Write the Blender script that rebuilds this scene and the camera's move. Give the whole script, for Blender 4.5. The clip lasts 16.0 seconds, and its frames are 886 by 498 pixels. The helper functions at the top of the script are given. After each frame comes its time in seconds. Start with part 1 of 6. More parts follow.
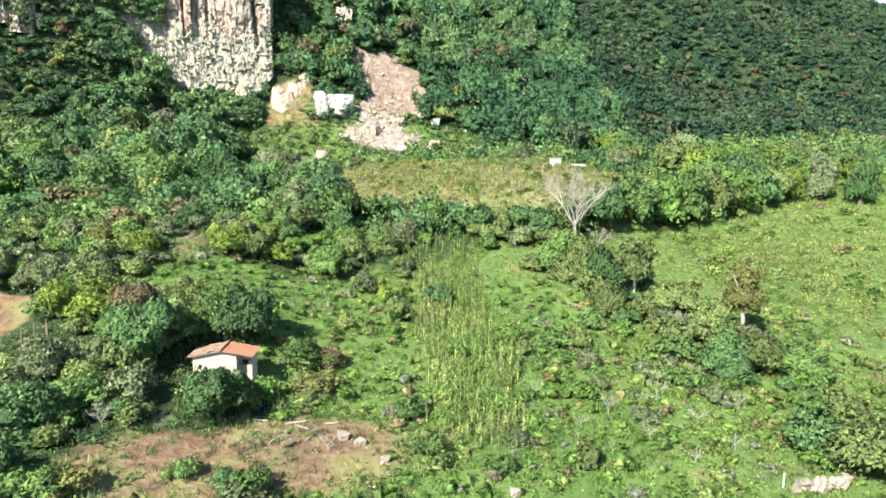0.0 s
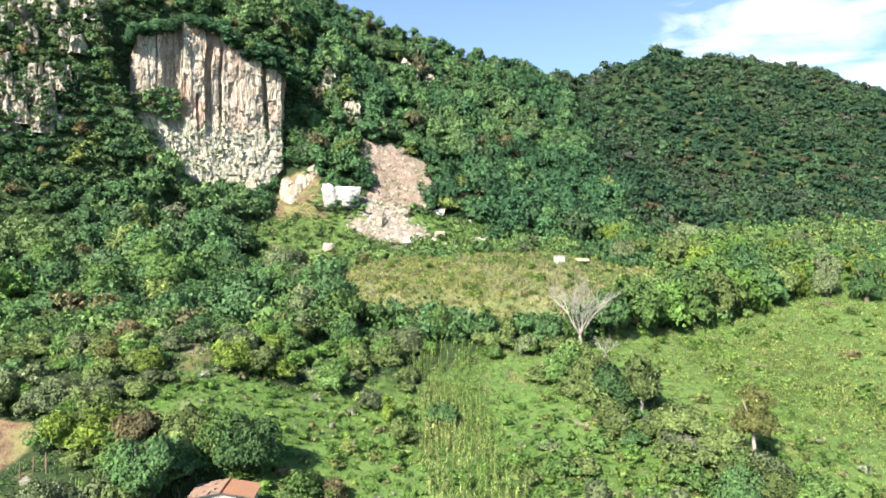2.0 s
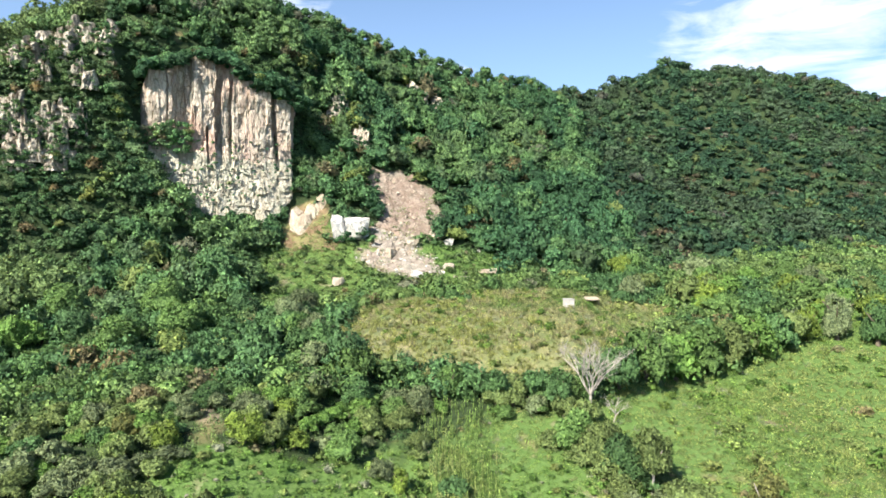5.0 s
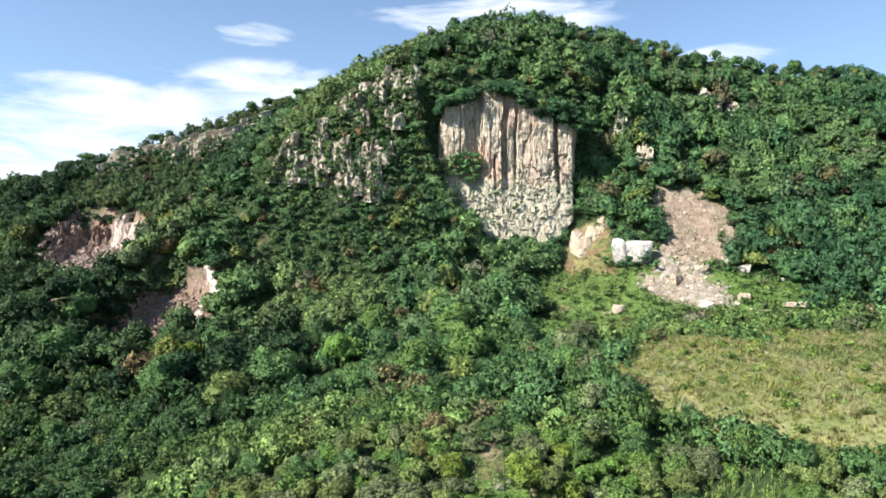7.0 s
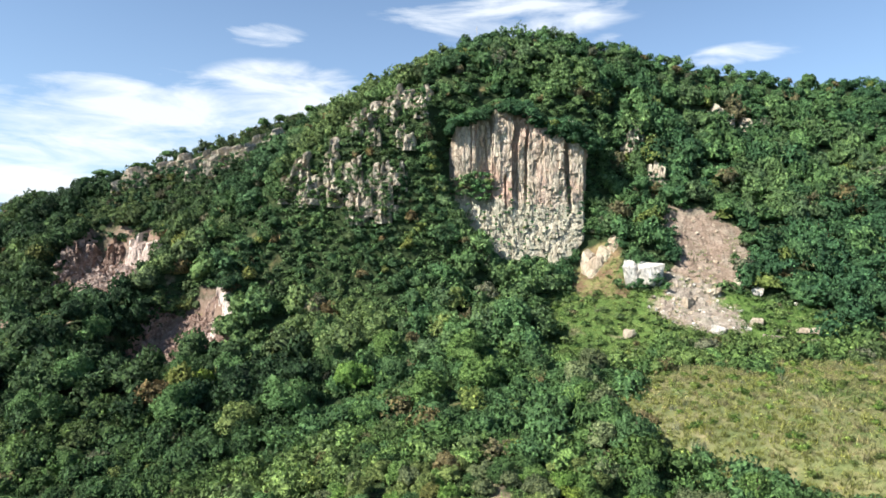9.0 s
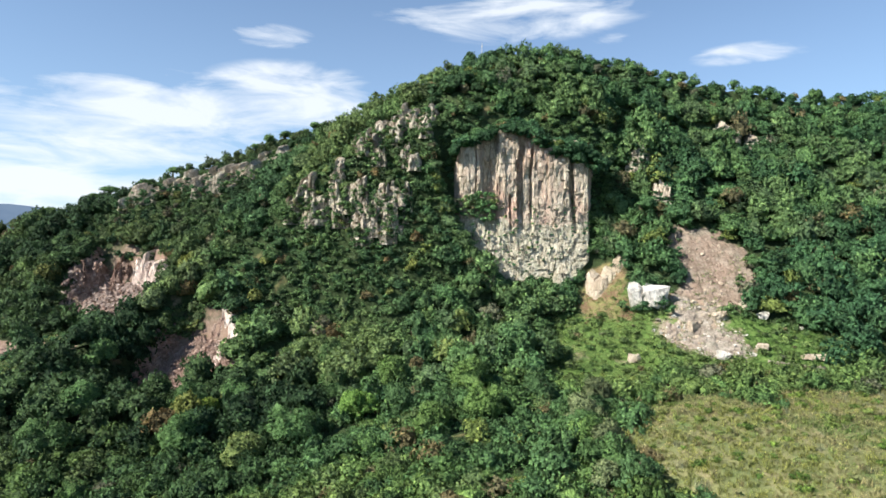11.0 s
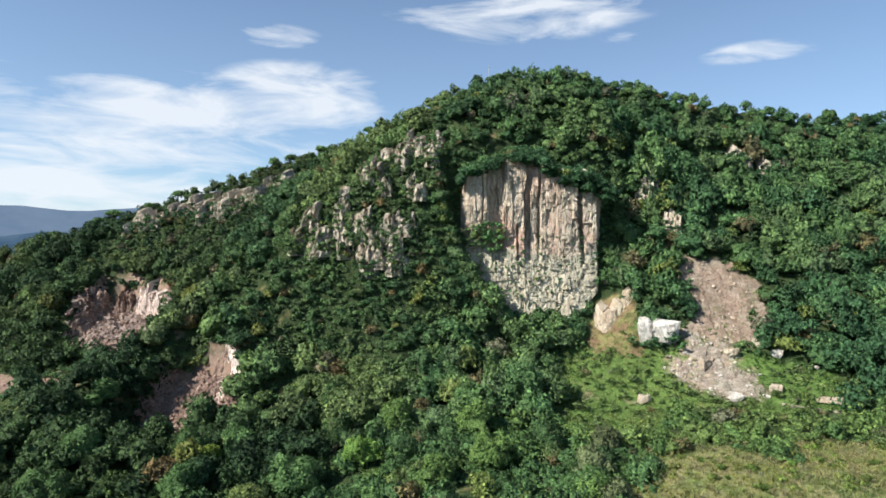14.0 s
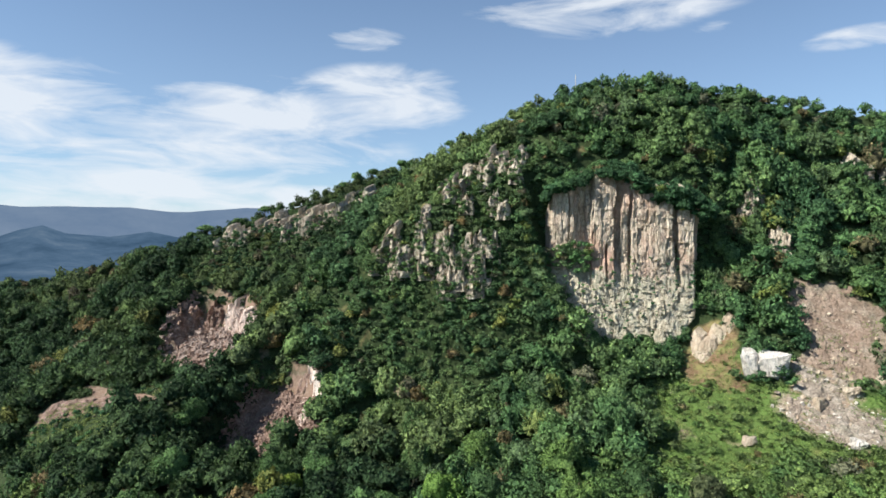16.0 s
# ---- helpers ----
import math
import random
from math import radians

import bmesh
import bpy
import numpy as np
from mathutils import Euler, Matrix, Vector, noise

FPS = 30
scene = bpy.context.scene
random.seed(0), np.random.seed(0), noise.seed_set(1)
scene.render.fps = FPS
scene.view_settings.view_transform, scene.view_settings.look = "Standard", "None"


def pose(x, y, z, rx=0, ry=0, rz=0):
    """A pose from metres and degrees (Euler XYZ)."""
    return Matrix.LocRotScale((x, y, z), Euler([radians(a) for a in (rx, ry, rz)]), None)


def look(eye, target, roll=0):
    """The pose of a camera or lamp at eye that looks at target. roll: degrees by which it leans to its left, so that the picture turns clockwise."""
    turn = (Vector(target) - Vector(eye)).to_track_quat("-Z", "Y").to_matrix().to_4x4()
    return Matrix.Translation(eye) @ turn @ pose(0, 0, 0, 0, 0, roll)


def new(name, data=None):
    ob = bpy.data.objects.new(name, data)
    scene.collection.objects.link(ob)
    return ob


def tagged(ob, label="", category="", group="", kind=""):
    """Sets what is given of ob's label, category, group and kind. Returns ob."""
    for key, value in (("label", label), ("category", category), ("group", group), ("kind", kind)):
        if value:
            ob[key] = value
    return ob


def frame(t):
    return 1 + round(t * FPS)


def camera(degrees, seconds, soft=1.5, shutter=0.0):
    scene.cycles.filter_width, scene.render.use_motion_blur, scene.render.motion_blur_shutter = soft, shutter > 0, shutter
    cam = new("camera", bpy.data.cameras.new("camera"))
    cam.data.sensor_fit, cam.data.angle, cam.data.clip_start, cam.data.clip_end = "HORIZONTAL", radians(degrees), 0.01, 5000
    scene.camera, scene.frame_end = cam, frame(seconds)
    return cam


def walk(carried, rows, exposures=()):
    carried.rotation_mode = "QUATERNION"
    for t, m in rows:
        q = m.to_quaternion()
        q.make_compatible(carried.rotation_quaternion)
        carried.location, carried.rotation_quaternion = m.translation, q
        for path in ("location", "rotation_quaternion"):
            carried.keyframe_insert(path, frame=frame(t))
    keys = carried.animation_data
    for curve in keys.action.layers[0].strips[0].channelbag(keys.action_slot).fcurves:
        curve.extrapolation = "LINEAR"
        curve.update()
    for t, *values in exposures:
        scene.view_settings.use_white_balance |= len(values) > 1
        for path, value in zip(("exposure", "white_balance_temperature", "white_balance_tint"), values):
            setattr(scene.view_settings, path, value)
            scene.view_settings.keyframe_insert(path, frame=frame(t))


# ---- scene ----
cam = camera(70.8, 16.0, soft=1.6)

# seconds, x, y, z, tilt, lean, turn
PATH = [
    (0.00, 0.00, -0.00, 25.00, 82.30, -0.54, 0.13),
    (0.50, 0.02, -0.02, 26.50, 82.25, -0.48, 0.30),
    (0.60, 0.02, -0.02, 26.81, 82.30, -0.47, 0.33),
    (0.70, 0.03, -0.02, 27.11, 82.80, -0.47, 0.36),
    (0.80, 0.03, -0.02, 27.41, 84.10, -0.46, 0.38),
    (0.90, 0.04, -0.02, 27.71, 86.00, -0.46, 0.39),
    (1.00, 0.04, -0.02, 28.02, 88.65, -0.45, 0.40),
    (1.50, 0.07, 0.02, 29.56, 88.66, -0.44, 0.53),
    (2.00, 0.09, 0.03, 31.13, 88.68, -0.40, 0.64),
    (2.50, 0.13, 0.05, 32.70, 88.65, -0.38, 0.73),
    (3.00, 0.17, 0.03, 34.27, 88.67, -0.39, 0.84),
    (3.20, 0.18, 0.02, 34.91, 88.68, -0.37, 0.89),
    (4.85, -0.47, -0.23, 40.20, 88.69, -0.29, 1.01),
    (5.30, -0.65, -0.30, 41.65, 88.69, -0.26, 4.21),
    (5.50, -0.73, -0.33, 42.29, 88.69, -0.25, 8.15),
    (5.70, -0.66, -0.28, 42.94, 88.70, -0.26, 13.21),
    (5.80, -0.63, -0.25, 43.27, 88.71, -0.26, 17.01),
    (6.00, -0.56, -0.19, 43.92, 88.72, -0.27, 22.50),
    (6.10, -0.53, -0.16, 44.25, 88.72, -0.29, 23.71),
    (6.25, -0.47, -0.12, 44.75, 88.73, -0.32, 24.91),
    (6.50, -0.38, -0.06, 45.57, 88.74, -0.36, 25.94),
    (7.00, -0.27, 0.00, 47.21, 88.73, -0.40, 26.70),
    (7.50, -0.20, 0.01, 48.85, 88.72, -0.42, 27.06),
    (8.00, -0.16, -0.02, 50.48, 88.71, -0.43, 27.32),
    (8.50, -0.12, -0.06, 52.12, 88.72, -0.45, 27.56),
    (9.00, -0.08, -0.10, 53.76, 88.72, -0.44, 27.73),
    (9.20, -0.06, -0.12, 54.41, 88.73, -0.48, 27.78),
    (11.50, 0.35, -0.24, 61.93, 88.75, -0.47, 28.36),
    (12.00, 0.43, -0.13, 63.62, 88.74, -0.48, 28.46),
    (12.50, 0.43, 0.13, 65.32, 88.73, -0.48, 28.56),
    (13.00, 0.23, 0.70, 67.01, 88.72, -0.48, 28.64),
    (13.50, -0.23, 1.62, 68.70, 88.72, -0.49, 28.69),
    (14.00, -0.93, 2.84, 70.38, 88.71, -0.48, 28.96),
    (14.50, -1.78, 4.22, 72.05, 88.69, -0.50, 29.67),
    (15.00, -2.72, 5.61, 73.71, 88.64, -0.50, 31.01),
    (15.50, -3.73, 6.93, 75.35, 88.57, -0.52, 32.90),
    (16.00, -4.77, 8.20, 77.00, 88.53, -0.48, 36.42),
]
# the clip's camera closes down as it climbs
walk(cam, [(r[0], pose(*r[1:])) for r in PATH], [(0.0, 1.58), (3.0, 1.44), (5.5, 1.33), (8.0, 1.12), (12.5, 0.87), (16.0, 0.7)])

# ---- light ----
SUN_AZ, SUN_EL = 215.0, 41.0          # compass direction of the sun (clockwise from +y) and its height, degrees


def make_world():
    w = bpy.data.worlds.new("sky")
    scene.world = w
    w.use_nodes = True
    nt = w.node_tree
    nt.nodes.clear()
    N, L = nt.nodes.new, nt.links.new
    sky = N("ShaderNodeTexSky")
    sky.sky_type, sky.sun_disc = "NISHITA", False
    sky.sun_elevation, sky.sun_rotation = radians(SUN_EL), radians(SUN_AZ)
    sky.altitude, sky.air_density, sky.dust_density, sky.ozone_density = 1500, 1.0, 0.6, 2.0
    tc = N("ShaderNodeTexCoord")
    sep = N("ShaderNodeSeparateXYZ")
    L(tc.outputs["Generated"], sep.inputs[0])

    def math_(op, a, b=None, clamp=False):
        n = N("ShaderNodeMath")
        n.operation, n.use_clamp = op, clamp
        for i, v in enumerate((a, b)):
            if v is None:
                continue
            if isinstance(v, (int, float)):
                n.inputs[i].default_value = v
            else:
                L(v, n.inputs[i])
        return n.outputs[0]

    az = math_("MULTIPLY", math_("ARCTAN2", sep.outputs[0], sep.outputs[1]), 57.2958)
    el = math_("MULTIPLY", math_("ARCSINE", sep.outputs[2]), 57.2958)
    # wispy edges: bend the angles with noise
    comb = N("ShaderNodeCombineXYZ")
    L(math_("MULTIPLY", az, 0.045), comb.inputs[0])
    L(math_("MULTIPLY", el, 0.17), comb.inputs[1])
    noi = N("ShaderNodeTexNoise")
    noi.inputs["Scale"].default_value, noi.inputs["Detail"].default_value = 2.6, 9
    noi.inputs["Roughness"].default_value, noi.inputs["Distortion"].default_value = 0.58, 0.5
    L(comb.outputs[0], noi.inputs["Vector"])
    wisp = noi.outputs["Fac"]
    total = None
    # azimuth, elevation, half width, half height, strength of each bank of cloud
    for ca, ce, wa, we, s in (
        (-42, 11.9, 9, 3.4, 1.1), (-51, 10.4, 13, 3.4, 0.9), (-58, 7.0, 20, 4.5, 0.78), (-62, 4.0, 13, 2.6, 1.1), (-58, 1.6, 24, 2.4, 0.9), (-49, 3.0, 5, 1.8, 1.0),
        (-22, 19.4, 13, 2.7, 0.85), (-43.6, 16.9, 4.8, 1.1, 0.7), (-2.5, 14.8, 5, 1.0, 0.62), (-13, 16.6, 2.5, 0.9, 0.5), (27, 15.8, 11, 5.6, 0.72),
        (40, 11.5, 12, 3.0, 1.0), (-72, 9, 14, 5, 1.0), (80, 14, 25, 7, 1.0), (150, 20, 40, 9, 0.9),
        (-130, 16, 30, 8, 0.9), (5, 48, 60, 10, 0.7)):
        dx = math_("DIVIDE", math_("SUBTRACT", az, ca), wa)
        dy = math_("DIVIDE", math_("SUBTRACT", el, ce), we)
        r2 = math_("ADD", math_("MULTIPLY", dx, dx), math_("MULTIPLY", dy, dy))
        m = math_("MULTIPLY", math_("SUBTRACT", 1.0, r2, True), s)
        total = m if total is None else math_("MAXIMUM", total, m)
    amount = math_("MULTIPLY_ADD", wisp, 3.9)
    amount.node.inputs[2].default_value = -2.15
    dens = math_("MULTIPLY", math_("ADD", amount, math_("MULTIPLY", total, 1.15)), math_("MULTIPLY", total, 3.0, True), True)
    # thin haze towards the horizon
    low = math_("MULTIPLY", math_("SUBTRACT", 1.0, math_("DIVIDE", math_("ABSOLUTE", el), 34.0), True), 0.42)
    mix1 = N("ShaderNodeMix")
    mix1.data_type = "RGBA"
    tint = N("ShaderNodeMix")
    tint.data_type, tint.blend_type = "RGBA", "MULTIPLY"
    tint.inputs[0].default_value = 1.0
    L(sky.outputs[0], tint.inputs[6])
    tint.inputs[7].default_value = SKY_TINT
    L(low, mix1.inputs[0])
    L(tint.outputs[2], mix1.inputs[6])
    mix1.inputs[7].default_value = HAZE
    mix2 = N("ShaderNodeMix")
    mix2.data_type = "RGBA"
    L(math_("MULTIPLY", dens, 0.84), mix2.inputs[0])
    L(mix1.outputs[2], mix2.inputs[6])
    mix2.inputs[7].default_value = CLOUD
    bg = N("ShaderNodeBackground")
    bg.inputs["Strength"].default_value = 0.076
    L(mix2.outputs[2], bg.inputs["Color"])
    out = N("ShaderNodeOutputWorld")
    L(bg.outputs[0], out.inputs[0])


SKY_TINT, HAZE, CLOUD = (0.88, 1.02, 1.08, 1), (4.2, 5.4, 7.2, 1), (6.9, 7.3, 7.8, 1)
make_world()
sun = new("sun", bpy.data.lights.new("sun", "SUN"))
sun.data.energy, sun.data.angle, sun.data.color = 5.0, radians(0.6), (1.0, 0.94, 0.84)
a_, e_ = radians(SUN_AZ), radians(SUN_EL)
sun.matrix_world = look((0, 0, 0), (-math.sin(a_) * math.cos(e_), -math.cos(a_) * math.cos(e_), -math.sin(e_)))


# ---- materials ----
def material(name, rough=0.9):
    m = bpy.data.materials.new(name)
    m.use_nodes = True
    nt = m.node_tree
    b = nt.nodes["Principled BSDF"]
    b.inputs["Roughness"].default_value = rough
    b.inputs["Specular IOR Level"].default_value = 0.2
    return m, nt, b


def ramp(nt, fac, stops):
    r = nt.nodes.new("ShaderNodeValToRGB")
    while len(r.color_ramp.elements) < len(stops):
        r.color_ramp.elements.new(0.5)
    for e, (p, c) in zip(r.color_ramp.elements, stops):
        e.position, e.color = p, (*c, 1)
    nt.links.new(fac, r.inputs[0])
    return r.outputs[0]


def noise_tex(nt, scale, detail=5, rough=0.6, vec=None, stretch=None, space="Object"):
    n = nt.nodes.new("ShaderNodeTexNoise")
    n.inputs["Scale"].default_value, n.inputs["Detail"].default_value, n.inputs["Roughness"].default_value = scale, detail, rough
    if vec is None:
        vec = nt.nodes.new("ShaderNodeNewGeometry").outputs["Position"] if space == "World" else nt.nodes.new("ShaderNodeTexCoord").outputs["Object"]
    if stretch:
        mp = nt.nodes.new("ShaderNodeMapping")
        mp.inputs["Scale"].default_value = stretch
        nt.links.new(vec, mp.inputs[0])
        vec = mp.outputs[0]
    nt.links.new(vec, n.inputs["Vector"])
    return n.outputs["Fac"]


def mixc(nt, fac, a, b, blend="MIX"):
    n = nt.nodes.new("ShaderNodeMix")
    n.data_type, n.blend_type = "RGBA", blend
    for i, v in ((0, fac), (6, a), (7, b)):
        if isinstance(v, (int, float)):
            n.inputs[i].default_value = v
        elif isinstance(v, tuple):
            n.inputs[i].default_value = (*v, 1)
        else:
            nt.links.new(v, n.inputs[i])
    return n.outputs[2]


def bump(nt, b, height, strength, dist):
    n = nt.nodes.new("ShaderNodeBump")
    n.inputs["Strength"].default_value, n.inputs["Distance"].default_value = strength, dist
    nt.links.new(height, n.inputs["Height"])
    nt.links.new(n.outputs[0], b.inputs["Normal"])


def attr(nt, name):
    n = nt.nodes.new("ShaderNodeAttribute")
    n.attribute_name = name
    return n


def foliage(name, tone_from, spray=2.3, mottle=1.0):
    """Leaves: the plant's own hue (attribute or random), leaf to leaf variation, some light through them."""
    m, nt, b = material(name, 0.75)
    L = nt.links.new
    geo = nt.nodes.new("ShaderNodeNewGeometry")
    if tone_from == "attribute":
        col = attr(nt, "tone").outputs["Color"]
    else:
        oi = nt.nodes.new("ShaderNodeObjectInfo")
        col = mixc(nt, 0.0, tone_from, tone_from)
        hs = nt.nodes.new("ShaderNodeHueSaturation")
        sp = nt.nodes.new("ShaderNodeMath")
        sp.operation = "MULTIPLY_ADD"
        sp.inputs[1].default_value, sp.inputs[2].default_value = 0.5, 0.75
        L(oi.outputs["Random"], sp.inputs[0])
        L(sp.outputs[0], hs.inputs["Value"])
        L(col, hs.inputs["Color"])
        col = hs.outputs[0]
    var = ramp(nt, geo.outputs["Random Per Island"], ((0.0, (1 - 0.4 * mottle, 1 - 0.37 * mottle, 1 - 0.4 * mottle)), (0.5, (1.0, 1.0, 1.0)), (1.0, (1 + 0.5 * mottle, 1 + 0.45 * mottle, 1 + 0.3 * mottle))))
    col = mixc(nt, 1.0, col, var, "MULTIPLY")
    big = noise_tex(nt, 0.35, 3, space="World")
    col = mixc(nt, 1.0, col, ramp(nt, big, ((0.3, (0.8, 0.82, 0.8)), (0.7, (1.18, 1.15, 1.1)))), "MULTIPLY")
    # sprays of leaves, each a little lighter or darker and standing proud of the next
    vo = nt.nodes.new("ShaderNodeTexVoronoi")
    vo.inputs["Scale"].default_value = spray
    L(geo.outputs["Position"], vo.inputs["Vector"])
    sep = nt.nodes.new("ShaderNodeSeparateColor")
    L(vo.outputs["Color"], sep.inputs[0])
    col = mixc(nt, 1.0, col, ramp(nt, sep.outputs[0], ((0.0, (0.5, 0.54, 0.5)), (0.5, (0.95, 0.95, 0.95)), (1.0, (1.5, 1.45, 1.28)))), "MULTIPLY")
    L(col, b.inputs["Base Color"])
    dome = nt.nodes.new("ShaderNodeMath")
    dome.operation = "SUBTRACT"
    dome.inputs[0].default_value = 1.0
    L(vo.outputs["Distance"], dome.inputs[1])
    # boughs at a larger scale
    bough = noise_tex(nt, spray * 0.5, 4, 0.65, space="World")
    hgt = nt.nodes.new("ShaderNodeMath")
    hgt.operation = "MULTIPLY_ADD"
    hgt.inputs[1].default_value = 3.2
    L(bough, hgt.inputs[0])
    L(dome.outputs[0], hgt.inputs[2])
    bump(nt, b, hgt.outputs[0], 1.0, 0.8 / spray)
    tr = nt.nodes.new("ShaderNodeBsdfTranslucent")
    L(col, tr.inputs["Color"])
    mx = nt.nodes.new("ShaderNodeMixShader")
    mx.inputs[0].default_value = 0.22
    L(b.outputs[0], mx.inputs[1])
    L(tr.outputs[0], mx.inputs[2])
    L(mx.outputs[0], nt.nodes["Material Output"].inputs["Surface"])
    return m


def ground_material():
    m, nt, b = material("ground", 0.95)
    L = nt.links.new
    fine, mid, big = noise_tex(nt, 1.1, 6, 0.7), noise_tex(nt, 0.22, 5), noise_tex(nt, 0.045, 4)
    forest = ramp(nt, fine, ((0.3, (0.02, 0.034, 0.014)), (0.6, (0.04, 0.064, 0.024)), (0.8, (0.07, 0.085, 0.036))))
    grass = ramp(nt, fine, ((0.25, (0.07, 0.125, 0.035)), (0.5, (0.11, 0.185, 0.05)), (0.8, (0.17, 0.235, 0.08))))
    grass = mixc(nt, ramp(nt, mid, ((0.4, (0, 0, 0)), (0.7, (0.6, 0.6, 0.6)))), grass, (0.10, 0.18, 0.042))
    meadow = ramp(nt, mid, ((0.3, (0.12, 0.165, 0.062)), (0.5, (0.19, 0.205, 0.095)), (0.7, (0.28, 0.25, 0.145))))
    meadow = mixc(nt, 1.0, meadow, ramp(nt, fine, ((0.3, (0.7, 0.75, 0.7)), (0.7, (1.2, 1.15, 1.1)))), "MULTIPLY")
    soil = ramp(nt, fine, ((0.25, (0.085, 0.052, 0.032)), (0.45, (0.165, 0.105, 0.065)), (0.6, (0.235, 0.168, 0.105)), (0.8, (0.35, 0.275, 0.175))))
    rock = ramp(nt, fine, ((0.25, (0.10, 0.07, 0.055)), (0.5, (0.23, 0.17, 0.135)), (0.8, (0.38, 0.32, 0.27))))
    rock = mixc(nt, ramp(nt, mid, ((0.4, (0, 0, 0)), (0.65, (0.75, 0.75, 0.75)))), rock, (0.24, 0.155, 0.12))
    a1 = attr(nt, "cover").outputs["Color"]
    sep = nt.nodes.new("ShaderNodeSeparateColor")
    L(a1, sep.inputs[0])
    a2 = attr(nt, "bare").outputs["Color"]
    sep2 = nt.nodes.new("ShaderNodeSeparateColor")
    L(a2, sep2.inputs[0])

    def edge(sock):
        ad = nt.nodes.new("ShaderNodeMath")
        ad.operation = "MULTIPLY_ADD"
        ad.inputs[1].default_value = 0.9
        L(mid, ad.inputs[0])
        sb = nt.nodes.new("ShaderNodeMath")
        sb.operation = "SUBTRACT"
        sb.inputs[1].default_value = 0.45
        L(sock, ad.inputs[2])
        L(ad.outputs[0], sb.inputs[0])
        return ramp(nt, sb.outputs[0], ((0.38, (0, 0, 0)), (0.62, (1, 1, 1))))

    col = mixc(nt, edge(sep.outputs[0]), forest, grass)
    col = mixc(nt, edge(sep.outputs[1]), col, meadow)
    soil = mixc(nt, ramp(nt, mid, ((0.45, (0, 0, 0)), (0.6, (0.75, 0.75, 0.75)))), soil, (0.22, 0.22, 0.09))
    col = mixc(nt, edge(sep2.outputs[0]), col, soil)
    col = mixc(nt, edge(sep2.outputs[1]), col, rock)
    slip = ramp(nt, fine, ((0.3, (0.14, 0.115, 0.085)), (0.5, (0.28, 0.23, 0.18)), (0.75, (0.46, 0.41, 0.35))))
    slip = mixc(nt, ramp(nt, mid, ((0.42, (0, 0, 0)), (0.6, (0.7, 0.7, 0.7)))), slip, (0.31, 0.225, 0.17))
    slip = mixc(nt, ramp(nt, noise_tex(nt, 0.12, 5, 0.65), ((0.52, (0, 0, 0)), (0.6, (0.85, 0.85, 0.85)))), slip, grass)
    col = mixc(nt, edge(sep2.outputs[2]), col, slip)
    col = mixc(nt, 1.0, col, ramp(nt, big, ((0.3, (0.85, 0.87, 0.85)), (0.7, (1.12, 1.1, 1.05)))), "MULTIPLY")
    L(col, b.inputs["Base Color"])
    bump(nt, b, fine, 0.9, 0.5)
    return m


def rock_material(name, dark, midc, light, lichen=0.4, streak=True, scale=0.5, joints=0.5, blush=0.0):
    m, nt, b = material(name, 0.9)
    L = nt.links.new
    s = (1, 1, 0.3) if streak else (1, 1, 1)
    st = noise_tex(nt, scale, 7, 0.65, stretch=s, space="World")
    fine = noise_tex(nt, scale * 5, 6, 0.7, stretch=(1, 1, 0.4) if streak else None, space="World")
    col = ramp(nt, st, ((0.28, dark), (0.5, midc), (0.74, light)))
    col = mixc(nt, 1.0, col, ramp(nt, fine, ((0.3, (0.6, 0.6, 0.6)), (0.6, (1.1, 1.1, 1.1)))), "MULTIPLY")
    patch = noise_tex(nt, scale * 0.55, 6, 0.6, space="World")
    col = mixc(nt, ramp(nt, patch, ((0.48, (0, 0, 0)), (0.64, (lichen, lichen, lichen)))), col, (0.33, 0.35, 0.27))
    # joints: thin dark lines that part the rock into upright blocks
    geo = nt.nodes.new("ShaderNodeNewGeometry")
    mp = nt.nodes.new("ShaderNodeMapping")
    mp.inputs["Scale"].default_value = (1.1, 1.1, 0.3) if streak else (1.3, 1.3, 1.1)
    L(geo.outputs["Position"], mp.inputs["Vector"])
    warp = nt.nodes.new("ShaderNodeVectorMath")
    warp.operation = "ADD"
    L(mp.outputs[0], warp.inputs[0])
    sc = nt.nodes.new("ShaderNodeVectorMath")
    sc.operation = "SCALE"
    sc.inputs[3].default_value = 0.5
    wn = nt.nodes.new("ShaderNodeTexNoise")
    wn.inputs["Scale"].default_value = 0.9
    L(geo.outputs["Position"], wn.inputs["Vector"])
    L(wn.outputs["Color"], sc.inputs[0])
    L(sc.outputs[0], warp.inputs[1])
    vo = nt.nodes.new("ShaderNodeTexVoronoi")
    vo.feature = "DISTANCE_TO_EDGE"
    vo.inputs["Scale"].default_value = 0.75
    L(warp.outputs[0], vo.inputs["Vector"])
    crack = ramp(nt, vo.outputs["Distance"], ((0.0, (0.38, 0.36, 0.34)), (0.07, (1, 1, 1))))
    col = mixc(nt, joints, col, crack, "MULTIPLY")
    if blush:
        pk = noise_tex(nt, 0.09, 4, 0.6, stretch=(1, 1, 0.5), space="World")
        col = mixc(nt, ramp(nt, pk, ((0.45, (0, 0, 0)), (0.6, (blush, blush, blush)))), col, (0.56, 0.36, 0.28))
    L(col, b.inputs["Base Color"])
    hgt = mixc(nt, 0.45, fine, crack)
    bump(nt, b, hgt, 1.0, 0.6)
    return m


